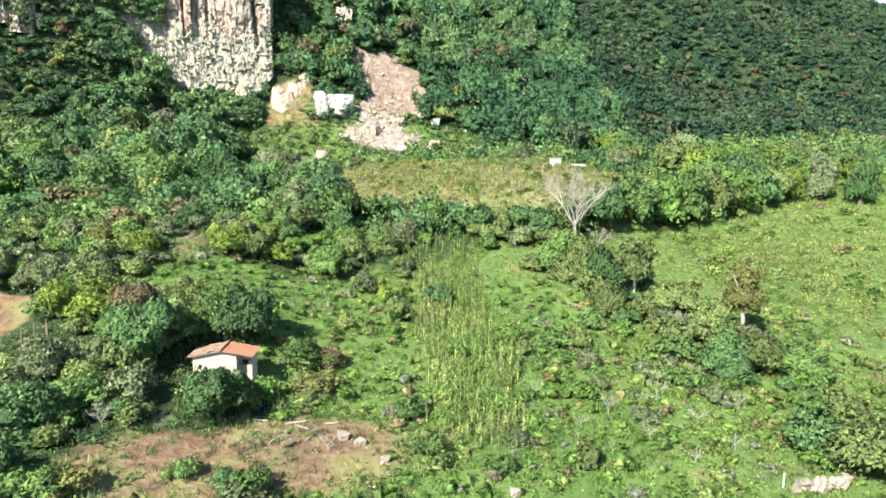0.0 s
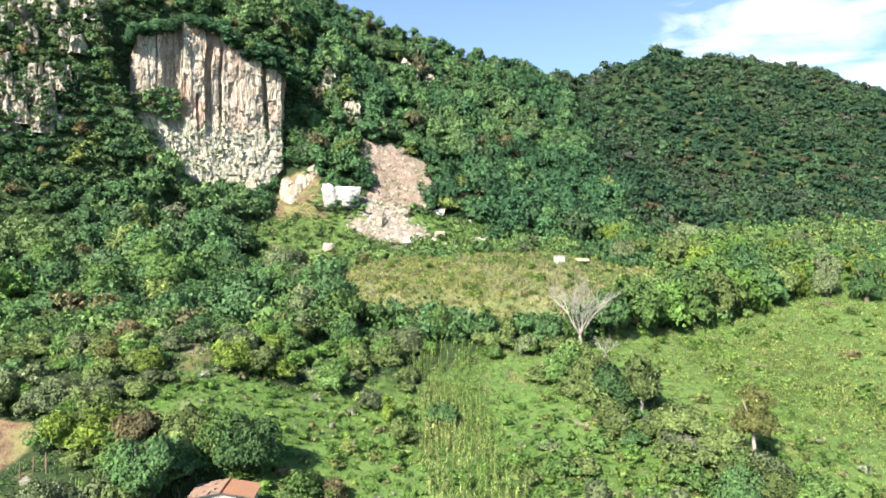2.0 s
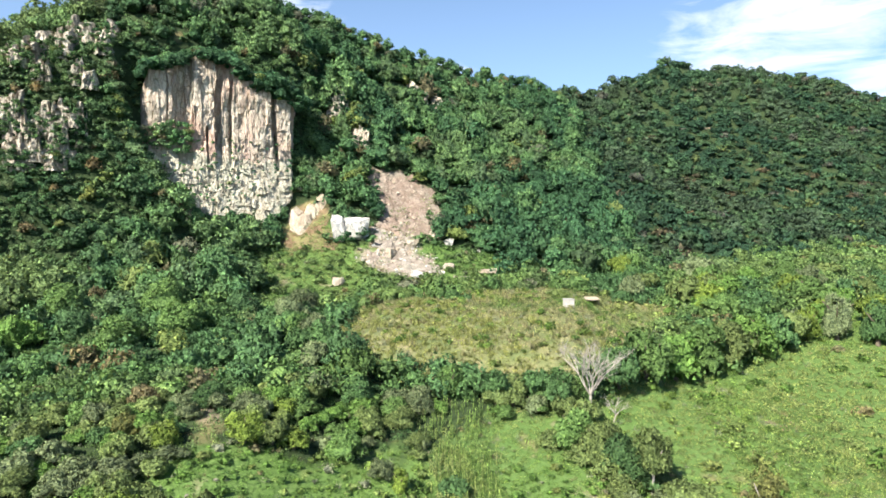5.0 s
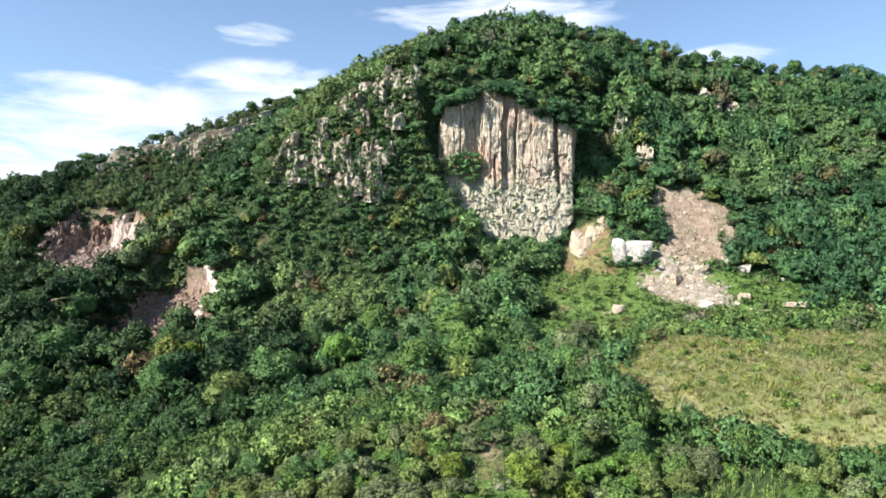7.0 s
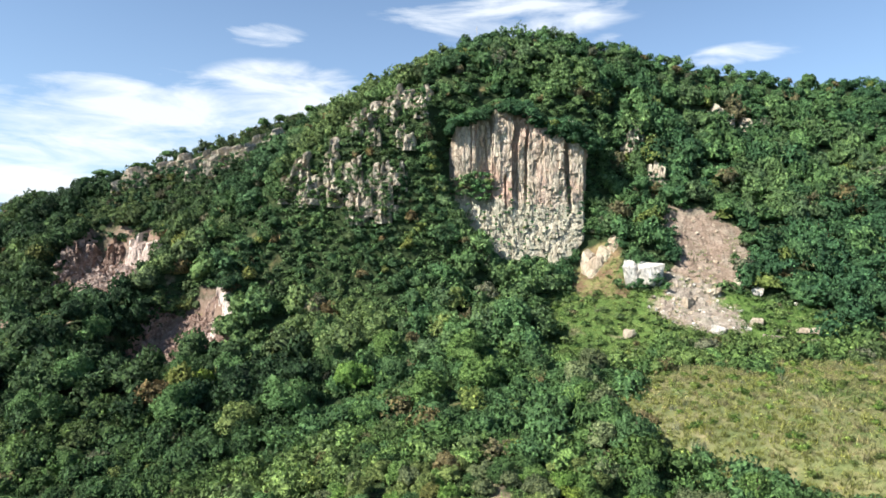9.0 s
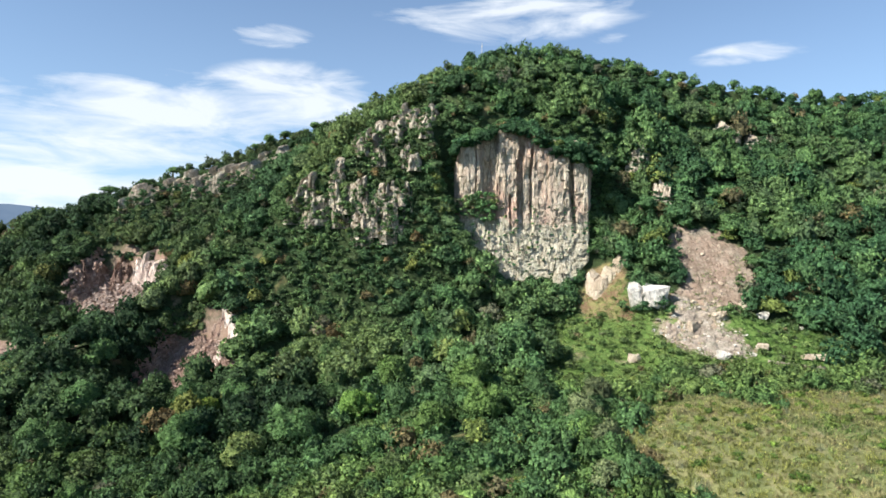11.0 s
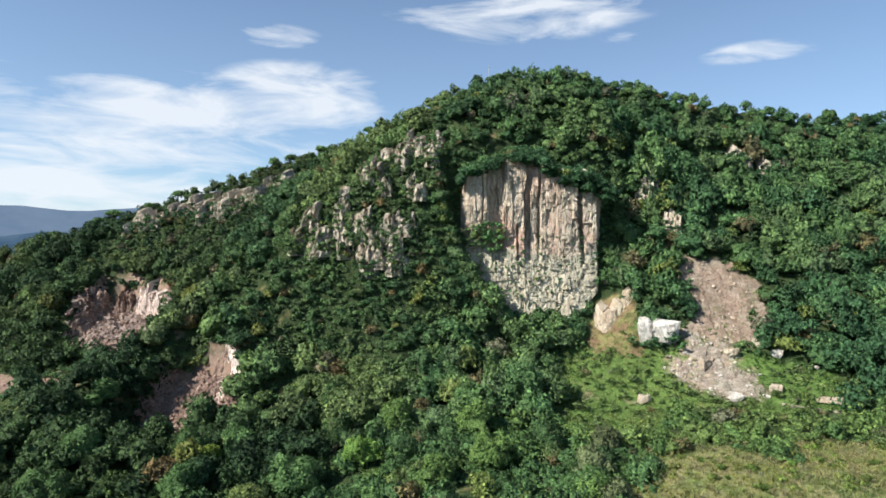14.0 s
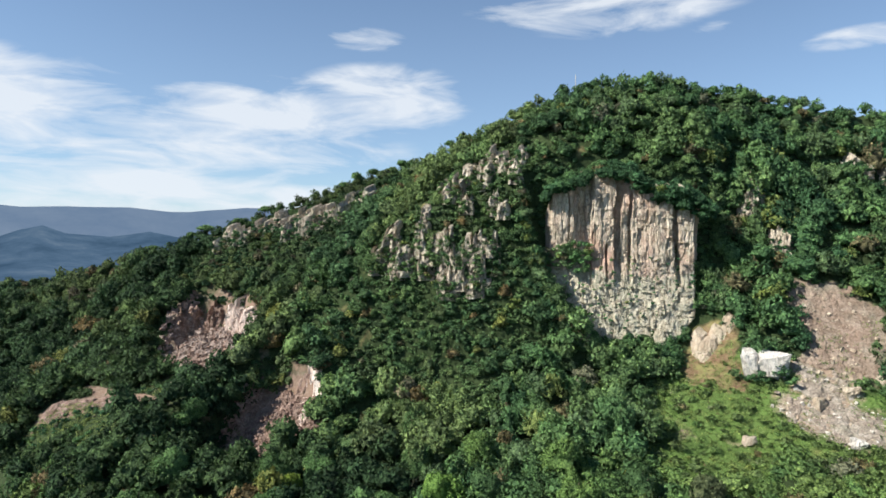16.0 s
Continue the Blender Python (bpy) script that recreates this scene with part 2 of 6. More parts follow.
def plain(name, c1, c2, scale=3.0, rough=0.85, metal=0.0):
    m, nt, b = material(name, rough)
    col = ramp(nt, noise_tex(nt, scale, 6, 0.65), ((0.3, c1), (0.7, c2)))
    nt.links.new(col, b.inputs["Base Color"])
    b.inputs["Metallic"].default_value = metal
    bump(nt, b, noise_tex(nt, scale * 6, 4), 0.35, 0.05)
    return m


M_GROUND = ground_material()
M_WOODS = foliage("woodland_leaves", "attribute")
M_CLIFF = rock_material("cliff_rock", (0.31, 0.235, 0.175), (0.59, 0.49, 0.39), (0.76, 0.68, 0.57), 0.35, joints=0.6, blush=0.7)
M_APRON = rock_material("lichen_rock", (0.28, 0.24, 0.175), (0.55, 0.50, 0.39), (0.74, 0.70, 0.58), 0.55, scale=0.8, joints=0.3)
M_GREY = rock_material("crag_rock", (0.26, 0.22, 0.17), (0.52, 0.45, 0.36), (0.72, 0.65, 0.54), 0.4, joints=0.55)
M_PALE = rock_material("pale_rock", (0.44, 0.40, 0.34), (0.66, 0.62, 0.56), (0.78, 0.76, 0.71), 0.15, scale=0.4, joints=0.2)
M_TAN = rock_material("tan_rock", (0.30, 0.225, 0.16), (0.46, 0.38, 0.29), (0.60, 0.53, 0.43), 0.3, scale=0.3, joints=0.25)
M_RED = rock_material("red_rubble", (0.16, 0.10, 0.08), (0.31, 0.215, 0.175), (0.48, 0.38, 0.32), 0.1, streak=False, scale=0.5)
M_PINK = rock_material("fresh_rock", (0.36, 0.25, 0.21), (0.60, 0.47, 0.41), (0.78, 0.69, 0.63), 0.08, scale=0.35, joints=0.3)
M_RUBBLE = rock_material("quarry_stone", (0.20, 0.15, 0.13), (0.38, 0.30, 0.26), (0.56, 0.47, 0.42), 0.05, streak=False, scale=0.6)
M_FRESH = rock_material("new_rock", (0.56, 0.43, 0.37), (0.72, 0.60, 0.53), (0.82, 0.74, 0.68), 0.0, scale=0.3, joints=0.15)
M_BARK = plain("bark", (0.09, 0.07, 0.05), (0.2, 0.16, 0.12), 2.0)
M_PALEBARK = plain("pale_bark", (0.25, 0.22, 0.185), (0.44, 0.40, 0.35), 1.5)


# ---- terrain ----
def sm(a, b, v):
    t = np.clip((v - a) / (b - a), 0, 1)
    return t * t * (3 - 2 * t)


def curve_at(xs, knots):
    k = np.array(knots, float)
    return np.interp(xs, k[:, 0], k[:, 1])


def softly(xs, knots, w):
    return (curve_at(xs - w, knots) + 2 * curve_at(xs, knots) + curve_at(xs + w, knots)) / 4


FOOT_Y = [(-420, 60), (-250, 76), (-185, 76), (-140, 76), (-111, 96), (-85, 120), (-60, 148), (-33, 171), (0, 180), (40, 190), (80, 205), (140, 245), (250, 300), (420, 330)]
FOOT_Z = [(-420, 10), (-250, 12), (-185, 13), (-140, 13), (-111, 15), (-85, 19), (-60, 22), (-33, 25), (0, 28), (40, 30), (80, 32), (140, 36), (250, 40), (420, 42)]
RIDGE_Y = [(-420, 110), (-310, 128), (-247, 160), (-186, 198), (-143, 204), (-98, 228), (-46, 266), (13, 318), (70, 375), (142, 442), (220, 475), (355, 510), (480, 540)]
RIDGE_Z = [(-420, 40), (-310, 52), (-247, 73), (-186, 96), (-143, 108), (-120, 122), (-98, 132), (-70, 131), (-46, 126), (13, 121), (50, 124), (83, 134), (142, 162), (220, 158), (355, 152), (480, 140)]
UK = (0, 0.12, 0.25, 0.35, 0.45, 0.55, 0.65, 0.8, 1.0)
PROFILE_W = (0, 0.15, 0.2, 0.25, 0.36, 0.48, 0.60, 0.78, 1.0)     # bluff, quarry bench, then slope
PROFILE_M = (0, 0.03, 0.06, 0.10, 0.19, 0.40, 0.70, 0.86, 1.0)     # scree slope, cliff band, dome
PROFILE_E = (0, 0.07, 0.17, 0.26, 0.37, 0.48, 0.59, 0.77, 1.0)     # even hillside


def fbm(x, y, scale, seed, octaves=4):
    """Smooth value noise on a wrapped lattice."""
    rng = np.random.RandomState(seed)
    lat = rng.rand(64, 64)
    out, amp, tot = 0, 1.0, 0
    for o in range(octaves):
        u, v = x / scale * 2 ** o + 17.3 * o, y / scale * 2 ** o + 5.1 * o
        i, j = np.floor(u).astype(int), np.floor(v).astype(int)
        f, g = u - i, v - j
        f, g = f * f * (3 - 2 * f), g * g * (3 - 2 * g)
        a, b_ = lat[i % 64, j % 64], lat[(i + 1) % 64, j % 64]
        c, d = lat[i % 64, (j + 1) % 64], lat[(i + 1) % 64, (j + 1) % 64]
        out = out + amp * ((a * (1 - f) + b_ * f) * (1 - g) + (c * (1 - f) + d * f) * g - 0.5)
        tot += amp
        amp *= 0.5
    return out / tot * 2


def valley(x, y):
    """The valley floor: low field, terrace with a meadow, left-hand shrub slope."""
    base = 3.0 + 0.0 * x
    # slope up from the near field to the terrace
    near = softly(y, [(-200, -14), (0, -4), (35, 0.5), (60, 3.6), (74, 6.0), (95, 11.5), (104, 14.5), (112, 20), (135, 25), (175, 26), (260, 34), (600, 40)], 4)
    west = softly(y, [(-200, -10), (0, 0), (40, 4.5), (57, 6.5), (66, 10.0), (84, 14.8), (92, 16.0), (120, 19.5), (150, 21.5), (260, 30), (600, 40)], 4)
    far_w = softly(y, [(-200, -12), (0, -5), (60, 3), (75, 7), (100, 13), (130, 19), (260, 30), (600, 40)], 5)
    east = softly(y, [(-200, -14), (0, -5), (50, 1.0), (78, 6.0), (105, 11.0), (135, 17.5), (170, 25), (210, 30), (300, 38), (600, 42)], 5)
    e = sm(22, 44, x)
    w = sm(-8, -34, x)
    fw = sm(-50, -90, x)
    base = near * (1 - e) + east * e
    base = base * (1 - w) + west * w
    return base * (1 - fw) + far_w * fw


def terrain(x, y):
    x, y = np.asarray(x, float), np.asarray(y, float)
    fy, fz = softly(x, FOOT_Y, 9), softly(x, FOOT_Z, 9)
    ry, rz = softly(x, RIDGE_Y, 9), softly(x, RIDGE_Z, 6)
    u = (y - fy) / (ry - fy)
    uc = np.clip(u, 0, 1)
    pw, pm, pe = (np.interp(uc, UK, p) for p in (PROFILE_W, PROFILE_M, PROFILE_E))
    k1, k2 = sm(-165, -125, x), sm(-62, -35, x)
    g = pw * (1 - k1) + (pm * (1 - k2) + pe * k2) * k1
    v = valley(x, y)
    joined = np.minimum(v, fz + 0.15 * np.maximum(y - fy, 0))
    hill = fz + (rz - fz) * g
    back = rz - np.maximum(y - ry, 0) * 0.55
    z = np.where(u <= 0, v, np.where(u <= 1, hill, np.maximum(back, 20)))
    blend = sm(-0.10, 0.06, u)
    z = np.where(u < 0.06, v * (1 - blend) + np.maximum(hill, joined) * blend, z)
    # spurs and gullies on the hillside, soft lumps everywhere
    slope = sm(0.1, 0.3, u) * sm(1.25, 0.95, u)
    east = sm(30, 90, x)
    z = z + slope * (fbm(x, y, 46, 3, 3) * 4.0 + east * fbm(x + 0.35 * y, y * 0.35, 62, 8, 3) * 16.0)
    # gully on the shaded side of the main cliff
    d = (x + 47) + (y - 214) * 0.35
    z = z - 10 * np.exp(-(d / 6.0) ** 2) * sm(210, 217, y) * sm(252, 228, y)
    z = z + fbm(x, y, 9, 5, 3) * 0.5 * sm(700, 300, np.hypot(x, y))
    # quarry bowl and the second scar, cut into the slope
    for cx, half, yb, z0, rise, deep, floor in ((-191, 18, 141.0, 43.0, 0.55, 24, 27), (-146, 10.5, 131.0, 29.0, 0.8, 52, 16.5)):
        out = np.maximum(np.abs(x - cx) - half, 0)
        talus = np.maximum(z0 + rise * (y - yb), floor) + 1.2 * fbm(x, y, 5, 15, 3)
        z = np.minimum(z, np.where(y < yb, talus, talus + (y - yb) * (9 if cx < -170 else 3.2)) + out * 2.2 + np.maximum(yb - deep - y, 0) * 2.5)
    z = np.minimum(z, cliff_cap(x, y))
    # far plain
    r = np.hypot(x, y - 100)
    z = z * sm(900, 480, r) + (-60) * (1 - sm(900, 480, r))
    return z


# axes of its own for the main cliff: s runs along the face, d into the hill
CLIFF_O, CLIFF_R, CLIFF_N = (-98.9, 182.0), (0.877, 0.480), (-0.480, 0.877)
CLIFF_BASE = [(-6, 78), (2, 66), (10, 56), (23, 44), (36, 48), (46, 58), (53, 64), (60, 76)]


def cliff_place(s, d, z):
    return (CLIFF_O[0] + CLIFF_R[0] * s + CLIFF_N[0] * d, CLIFF_O[1] + CLIFF_R[1] * s + CLIFF_N[1] * d, z)


def cliff_sd(x, y):
    dx, dy = x - CLIFF_O[0], y - CLIFF_O[1]
    return dx * CLIFF_R[0] + dy * CLIFF_R[1], dx * CLIFF_N[0] + dy * CLIFF_N[1]


def cliff_cap(x, y):
    """The scree below the main cliff stays under its foot."""
    s, d = cliff_sd(x, y)
    out = np.maximum(np.maximum(2 - s, s - 53), 0)
    cap = np.interp(s, [k[0] for k in CLIFF_BASE], [k[1] for k in CLIFF_BASE]) + np.where(d < 3, 0.62 * (d + 4), 4.3 + (d - 3) * 7.0)
    return np.where((d > -60) & (d < 14), cap + out * 2.5 + np.maximum(-40 - d, 0) * 3, 1e4)


def ell(x, y, cx, cy, rx, ry, turn=0.0):
    c, s = math.cos(radians(turn)), math.sin(radians(turn))
    dx, dy = x - cx, y - cy
    return np.clip(1.6 - np.hypot((dx * c + dy * s) / rx, (-dx * s + dy * c) / ry), 0, 1)


def m_slide(x, y):
    return np.clip(np.maximum(ell(x, y, -17.5, 213, 10.5, 11.5, -12), np.maximum(ell(x, y, -18.5, 199, 8.5, 9), ell(x, y, -18, 186, 10, 6.5))) + 0.7 * fbm(x, y, 6, 48, 3), 0, 1)


def m_brow(x, y):
    """Brown earth round the tan outcrop."""
    return np.clip(np.maximum(ell(x, y, -46.5, 198.5, 8.5, 6.5, 20), ell(x, y, -40, 190, 5, 5)) + 0.8 * fbm(x, y, 5, 44, 3), 0, 1)


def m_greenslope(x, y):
    return np.maximum(ell(x, y, -43, 175, 15, 22, 15), ell(x, y, -14, 184, 30, 12, 8))


def m_quarry(x, y):
    return ell(x, y, -193, 131, 19, 11, -8) * (y < 141.6)


def m_scar(x, y):
    return ell(x, y, -146.5, 120.0, 10.5, 10.5)


def m_haul(x, y):
    """The reddish haul road along the quarry's bench."""
    return np.clip(1.6 - np.abs(y - (101 + 0.06 * (x + 190))) / 2.1, 0, 1) * (x < -170) * (x > -217)


def m_road(x, y):
    """Farm track beside the lime-coloured tree."""
    return np.clip(1.6 - np.abs(np.hypot((x + 50.0) / 1.15, y - 62.5) - 4.4) / 1.35, 0, 1)


def m_bank(x, y):
    """Red earth below the quarry road."""
    return np.maximum(ell(x, y, -196, 94.5, 10, 5.5, 20), ell(x, y, -205, 89, 7, 5, 30))


def m_verge(x, y):
    """Low green growth below the quarry road and its mouth."""
    return np.maximum(ell(x, y, -181, 91, 7, 6.5, 15), np.maximum(ell(x, y, -180, 105, 8, 3.0, 10), ell(x, y, -199, 86.5, 9, 5.5, 25)))


def m_yard(x, y):
    return np.maximum(ell(x, y, -11, 47, 7.5, 5.2, 10), ell(x, y, -20, 43, 7, 4.2, 25))


def m_meadow(x, y):
    return np.clip(np.maximum(ell(x, y, 6, 129, 28, 22, 12), ell(x, y, 24, 148, 26, 17)) + 0.5 * fbm(x, y, 12, 53, 3), 0, 1)


def m_corn(x, y):
    c = 1.5 + 0.0 * y + (y - 80) * (-0.06)
    return np.clip(1.6 - np.abs(x - c + 2.5 * fbm(x, y, 7, 45, 3)) / 4.4, 0, 1) * sm(46, 50, y) * sm(101, 97, y)


def m_field(x, y):
    """Open green weeds: the low field, the strip beside the house."""
    return np.maximum.reduce([ell(x, y, 60, 92, 44, 30, 25), ell(x, y, 14, 72, 22, 24), ell(x, y, -8, 70, 14, 15), ell(x, y, 13, 46, 26, 14), ell(x, y, 95, 130, 34, 26, 30), ell(x, y, -25, 74, 11, 6, 8)])


def make_ground():
    xs = np.concatenate([-np.geomspace(4200, 440, 16), np.arange(-420, -70, 3.2), np.arange(-70, 80, 1.8), np.arange(80, 440, 4.2), np.geomspace(460, 4200, 16)])
    ys = np.concatenate([-np.geomspace(4200, 60, 14), np.arange(-50, 20, 6.0), np.arange(20, 130, 1.8), np.arange(130, 300, 2.4), np.arange(300, 620, 6), np.geomspace(640, 4600, 16)])
    X, Y = np.meshgrid(xs, ys)
    Z = terrain(X, Y)
    nx, ny = len(xs), len(ys)
    me = bpy.data.meshes.new("ground")
    idx = np.arange(nx * ny).reshape(ny, nx)
    q = np.stack([idx[:-1, :-1], idx[:-1, 1:], idx[1:, 1:], idx[1:, :-1]], -1).reshape(-1, 4)
    fill(me, np.stack([X, Y, Z], -1).reshape(-1, 3), q)
    cover = me.color_attributes.new("cover", "FLOAT_COLOR", "POINT")
    x, y = X.ravel(), Y.ravel()
    one, nul = np.ones_like(x), np.zeros_like(x)
    g = np.maximum(m_field(x, y), m_greenslope(x, y))
    cover.data.foreach_set("color", np.stack([g, m_meadow(x, y), nul, one], -1).ravel())
    bare = me.color_attributes.new("bare", "FLOAT_COLOR", "POINT")
    bare.data.foreach_set("color", np.stack([np.maximum.reduce([m_yard(x, y), m_road(x, y), m_brow(x, y)]), np.maximum.reduce([m_quarry(x, y), m_scar(x, y), m_bank(x, y), m_haul(x, y), ell(x, y, -148, 127.5, 11, 5), ell(x, y, -190, 140, 20, 5)]), m_slide(x, y), one], -1).ravel())
    me.polygons.foreach_set("use_smooth", np.ones(len(q), bool))
    me.materials.append(M_GROUND)
    return tagged(new("ground", me), "grassy valley floor rising to a wooded hillside", "ground", kind="structure")


def fill(me, verts, faces, smooth=False):
    """Vertices and equal-sided faces into a mesh, by arrays."""
    verts, faces = np.asarray(verts, np.float32), np.asarray(faces, np.int32)
    n, k = faces.shape
    me.vertices.add(len(verts))
    me.vertices.foreach_set("co", verts.ravel())
    me.loops.add(n * k)
    me.loops.foreach_set("vertex_index", faces.ravel())
    me.polygons.add(n)
    me.polygons.foreach_set("loop_start", np.arange(0, n * k, k, dtype=np.int32))
    me.polygons.foreach_set("loop_total", np.full(n, k, np.int32))
    me.polygons.foreach_set("use_smooth", np.full(n, smooth))
    me.update(calc_edges=True)
    return me


def lean_normals(me, normals):
    """Leaves take their shading from the crown's round form."""
    me.polygons.foreach_set("use_smooth", np.ones(len(me.polygons), bool))
    me.attributes.new("custom_normal", "FLOAT_VECTOR", "POINT").data.foreach_set("vector", np.asarray(normals, np.float32).ravel())


def unit(a):
    return a / (np.linalg.norm(a, axis=1, keepdims=True) + 1e-9)


make_ground()


# ---- plants ----
def ico(sub):
    bm = bmesh.new()
    bmesh.ops.create_icosphere(bm, subdivisions=sub, radius=1)
    v = np.array([q.co[:] for q in bm.verts])
    f = np.array([[q.index for q in p.verts] for p in bm.faces])
    bm.free()
    return v, f




def crown(seed, leaves, size, puffs=7, flat=0.75, spread=0.55, sub=2, body=0.86):
    """A crown of unit radius with its base at z=0: a lumpy leafy body made of puffs, with loose leaf sprays standing out of it. Returns verts, triangles and normals."""
    rng = np.random.RandomState(seed)
    cen, rad = [np.array([0.12 * rng.randn(), 0.12 * rng.randn(), flat * 0.8])], [0.46]
    squeeze, way = 0.72 + 0.5 * rng.rand(), rng.rand() * 3.14
    for i in range(puffs):
        a, h = i * 2.4 + rng.rand() * 1.3, rng.rand()
        r = spread * (0.7 + 0.55 * rng.rand()) * (1.05 - 0.55 * h)
        r *= 1 + (squeeze - 1) * math.cos(a - way) ** 2 + 0.3 * (rng.rand() < 0.25)
        cen.append(np.array([math.cos(a) * r, math.sin(a) * r, flat * (0.3 + 0.95 * h * (0.8 + 0.4 * rng.rand()))]))
        rad.append(0.2 + 0.22 * rng.rand())
    cen, rad = np.array(cen), np.array(rad)
    # the body: the outermost puff in every direction
    dv, cf = ico(sub)
    o = np.array([0, 0, flat * 0.55])
    oc = cen - o
    b_ = dv @ oc.T
    disc = b_ ** 2 - (oc ** 2).sum(1) + (rad * body) ** 2
    t = np.where(disc > 0, b_ + np.sqrt(np.maximum(disc, 0)), 0.3)
    k = t.argmax(1)
    reach = t.max(1) * (1 + 0.1 * rng.randn(len(dv)))
    skin = o + dv * reach[:, None]
    nb = unit(0.8 * unit(skin - cen[k]) + 0.25 * dv + 0.26 * rng.randn(len(dv), 3) + (0, 0, 0.12))
    cf = cf[(skin[cf][:, :, 2] > 0.08 * flat).any(1)]
    use, inv = np.unique(cf, return_inverse=True)
    V, F, NV = [skin[use]], [inv.reshape(cf.shape)], [nb[use]]
    n = len(use)
    if leaves:
        m = leaves * 5
        pick_ = rng.choice(len(rad), m, p=rad ** 2 / (rad ** 2).sum())
        d = rng.randn(m, 3)
        d[:, 2] = np.abs(d[:, 2]) * 0.9 - 0.35 + 0.3 * rng.rand(m)
        d = unit(d)
        q = cen[pick_] + d * (rad[pick_] * (body + 0.04 + (1.1 - body) * rng.rand(m)))[:, None]
        free = (np.linalg.norm(q[:, None] - cen[None], axis=2) > rad[None] * (body + 0.03)).all(1)
        q, d = q[free][:leaves], d[free][:leaves]
        m = len(q)
        nrm = unit(d + 0.6 * rng.randn(m, 3))
        tt = unit(np.cross(nrm, rng.randn(m, 3)))
        ss = np.cross(nrm, tt)
        w = size * (0.6 + 0.8 * rng.rand(m))[:, None]
        tri = np.stack([q - tt * w - ss * w * 0.6, q + tt * w * (0.5 + rng.rand(m)[:, None]) - ss * w * 0.5, q + ss * w * (0.7 + 0.6 * rng.rand(m)[:, None])], 1)
        V.append(tri.reshape(-1, 3))
        F.append(np.arange(m * 3).reshape(-1, 3) + n)
        NV.append(np.repeat(unit(0.75 * d + 0.4 * nrm + (0, 0, 0.2)), 3, axis=0))
    return np.concatenate(V), np.concatenate(F), np.concatenate(NV)


GREENS = ((0.059, 0.143, 0.073), (0.075, 0.169, 0.082), (0.095, 0.199, 0.090), (0.118, 0.227, 0.096), (0.112, 0.188, 0.097), (0.144, 0.248, 0.108))
ODD = ((0.121, 0.115, 0.069), (0.132, 0.178, 0.057), (0.115, 0.127, 0.092), (0.118, 0.104, 0.056), (0.127, 0.172, 0.061))


def scatter(x0, x1, y0, y1, step, seed, extra=0.0):
    """Jittered places; steep ground gets more of them."""
    rng = np.random.RandomState(seed)
    gx, gy = np.meshgrid(np.arange(x0, x1, step), np.arange(y0, y1, step))
    P = np.stack([gx.ravel(), gy.ravel()], 1) + (rng.rand(gx.size, 2) - 0.5) * step * 0.95
    if extra:
        z0 = terrain(P[:, 0], P[:, 1])
        gr = np.hypot(terrain(P[:, 0] + 1, P[:, 1]) - z0, terrain(P[:, 0], P[:, 1] + 1) - z0)
        count = np.floor((np.hypot(1, gr) - 1) * extra + rng.rand(len(P))).astype(int)
        more = np.repeat(P, np.clip(count, 0, 9), axis=0)
        P = np.concatenate([P, more + (rng.rand(len(more), 2) - 0.5) * step * 1.3])
    return P


def stand(name, label, P, scale, templates, tones, seed, squash=(0.8, 1.15), sink=0.12, heights=None):
    """Many plants as one mesh of kind stuff."""
    rng = np.random.RandomState(seed)
    if not len(P):
        return
    Vs, Fs, Cs, Ns, n = [], [], [], [], 0
    Z = terrain(P[:, 0], P[:, 1]) if heights is None else heights
    for i, (px, py) in enumerate(P):
        v, f, nv = templates[rng.randint(len(templates))]
        a = rng.rand() * 6.283
        c, s = math.cos(a), math.sin(a)
        k = scale[i]
        kz = k * (squash[0] + (squash[1] - squash[0]) * rng.rand())
        w = np.empty_like(v)
        w[:, 0], w[:, 1] = (v[:, 0] * c - v[:, 1] * s) * k + px, (v[:, 0] * s + v[:, 1] * c) * k + py
        w[:, 2] = v[:, 2] * kz + Z[i] - sink * k
        Vs.append(w)
        Ns.append(nv @ np.array(((c, s, 0), (-s, c, 0), (0, 0, 1))))
        Fs.append(f + n)
        n += len(v)
        Cs.append(np.broadcast_to(np.array([*tones[i], 1.0], np.float32), (len(v), 4)))
    me = bpy.data.meshes.new(name)
    fill(me, np.concatenate(Vs), np.concatenate(Fs))
    lean_normals(me, np.concatenate(Ns))
    me.color_attributes.new("tone", "FLOAT_COLOR", "POINT").data.foreach_set("color", np.concatenate(Cs).ravel())
    me.materials.append(M_WOODS)
    return tagged(new(name, me), label, "woodland", kind="stuff")


def tones_for(P, seed, odd=0.05, gain=1.0, pal=GREENS):
    rng = np.random.RandomState(seed)
    patch = fbm(P[:, 0], P[:, 1], 34, seed, 2) * 1.2 + fbm(P[:, 0], P[:, 1], 9, seed + 5, 2) * 0.6
    k = np.clip((patch + 0.5) * len(pal) + rng.randn(len(P)) * 0.8, 0, len(pal) - 1).astype(int)
    t = np.array(pal)[k] * (0.76 + 0.46 * rng.rand(len(P), 1)) * gain
    o = rng.rand(len(P)) < odd
    t[o] = np.array(ODD)[rng.randint(len(ODD), size=o.sum())] * max(1.0, 8.0 * np.array(pal)[:, 1].mean() - 0.1)
    return t


def foot_of(x):
    return softly(x, FOOT_Y, 9)


def ridge_of(x):
    return softly(x, RIDGE_Y, 9)


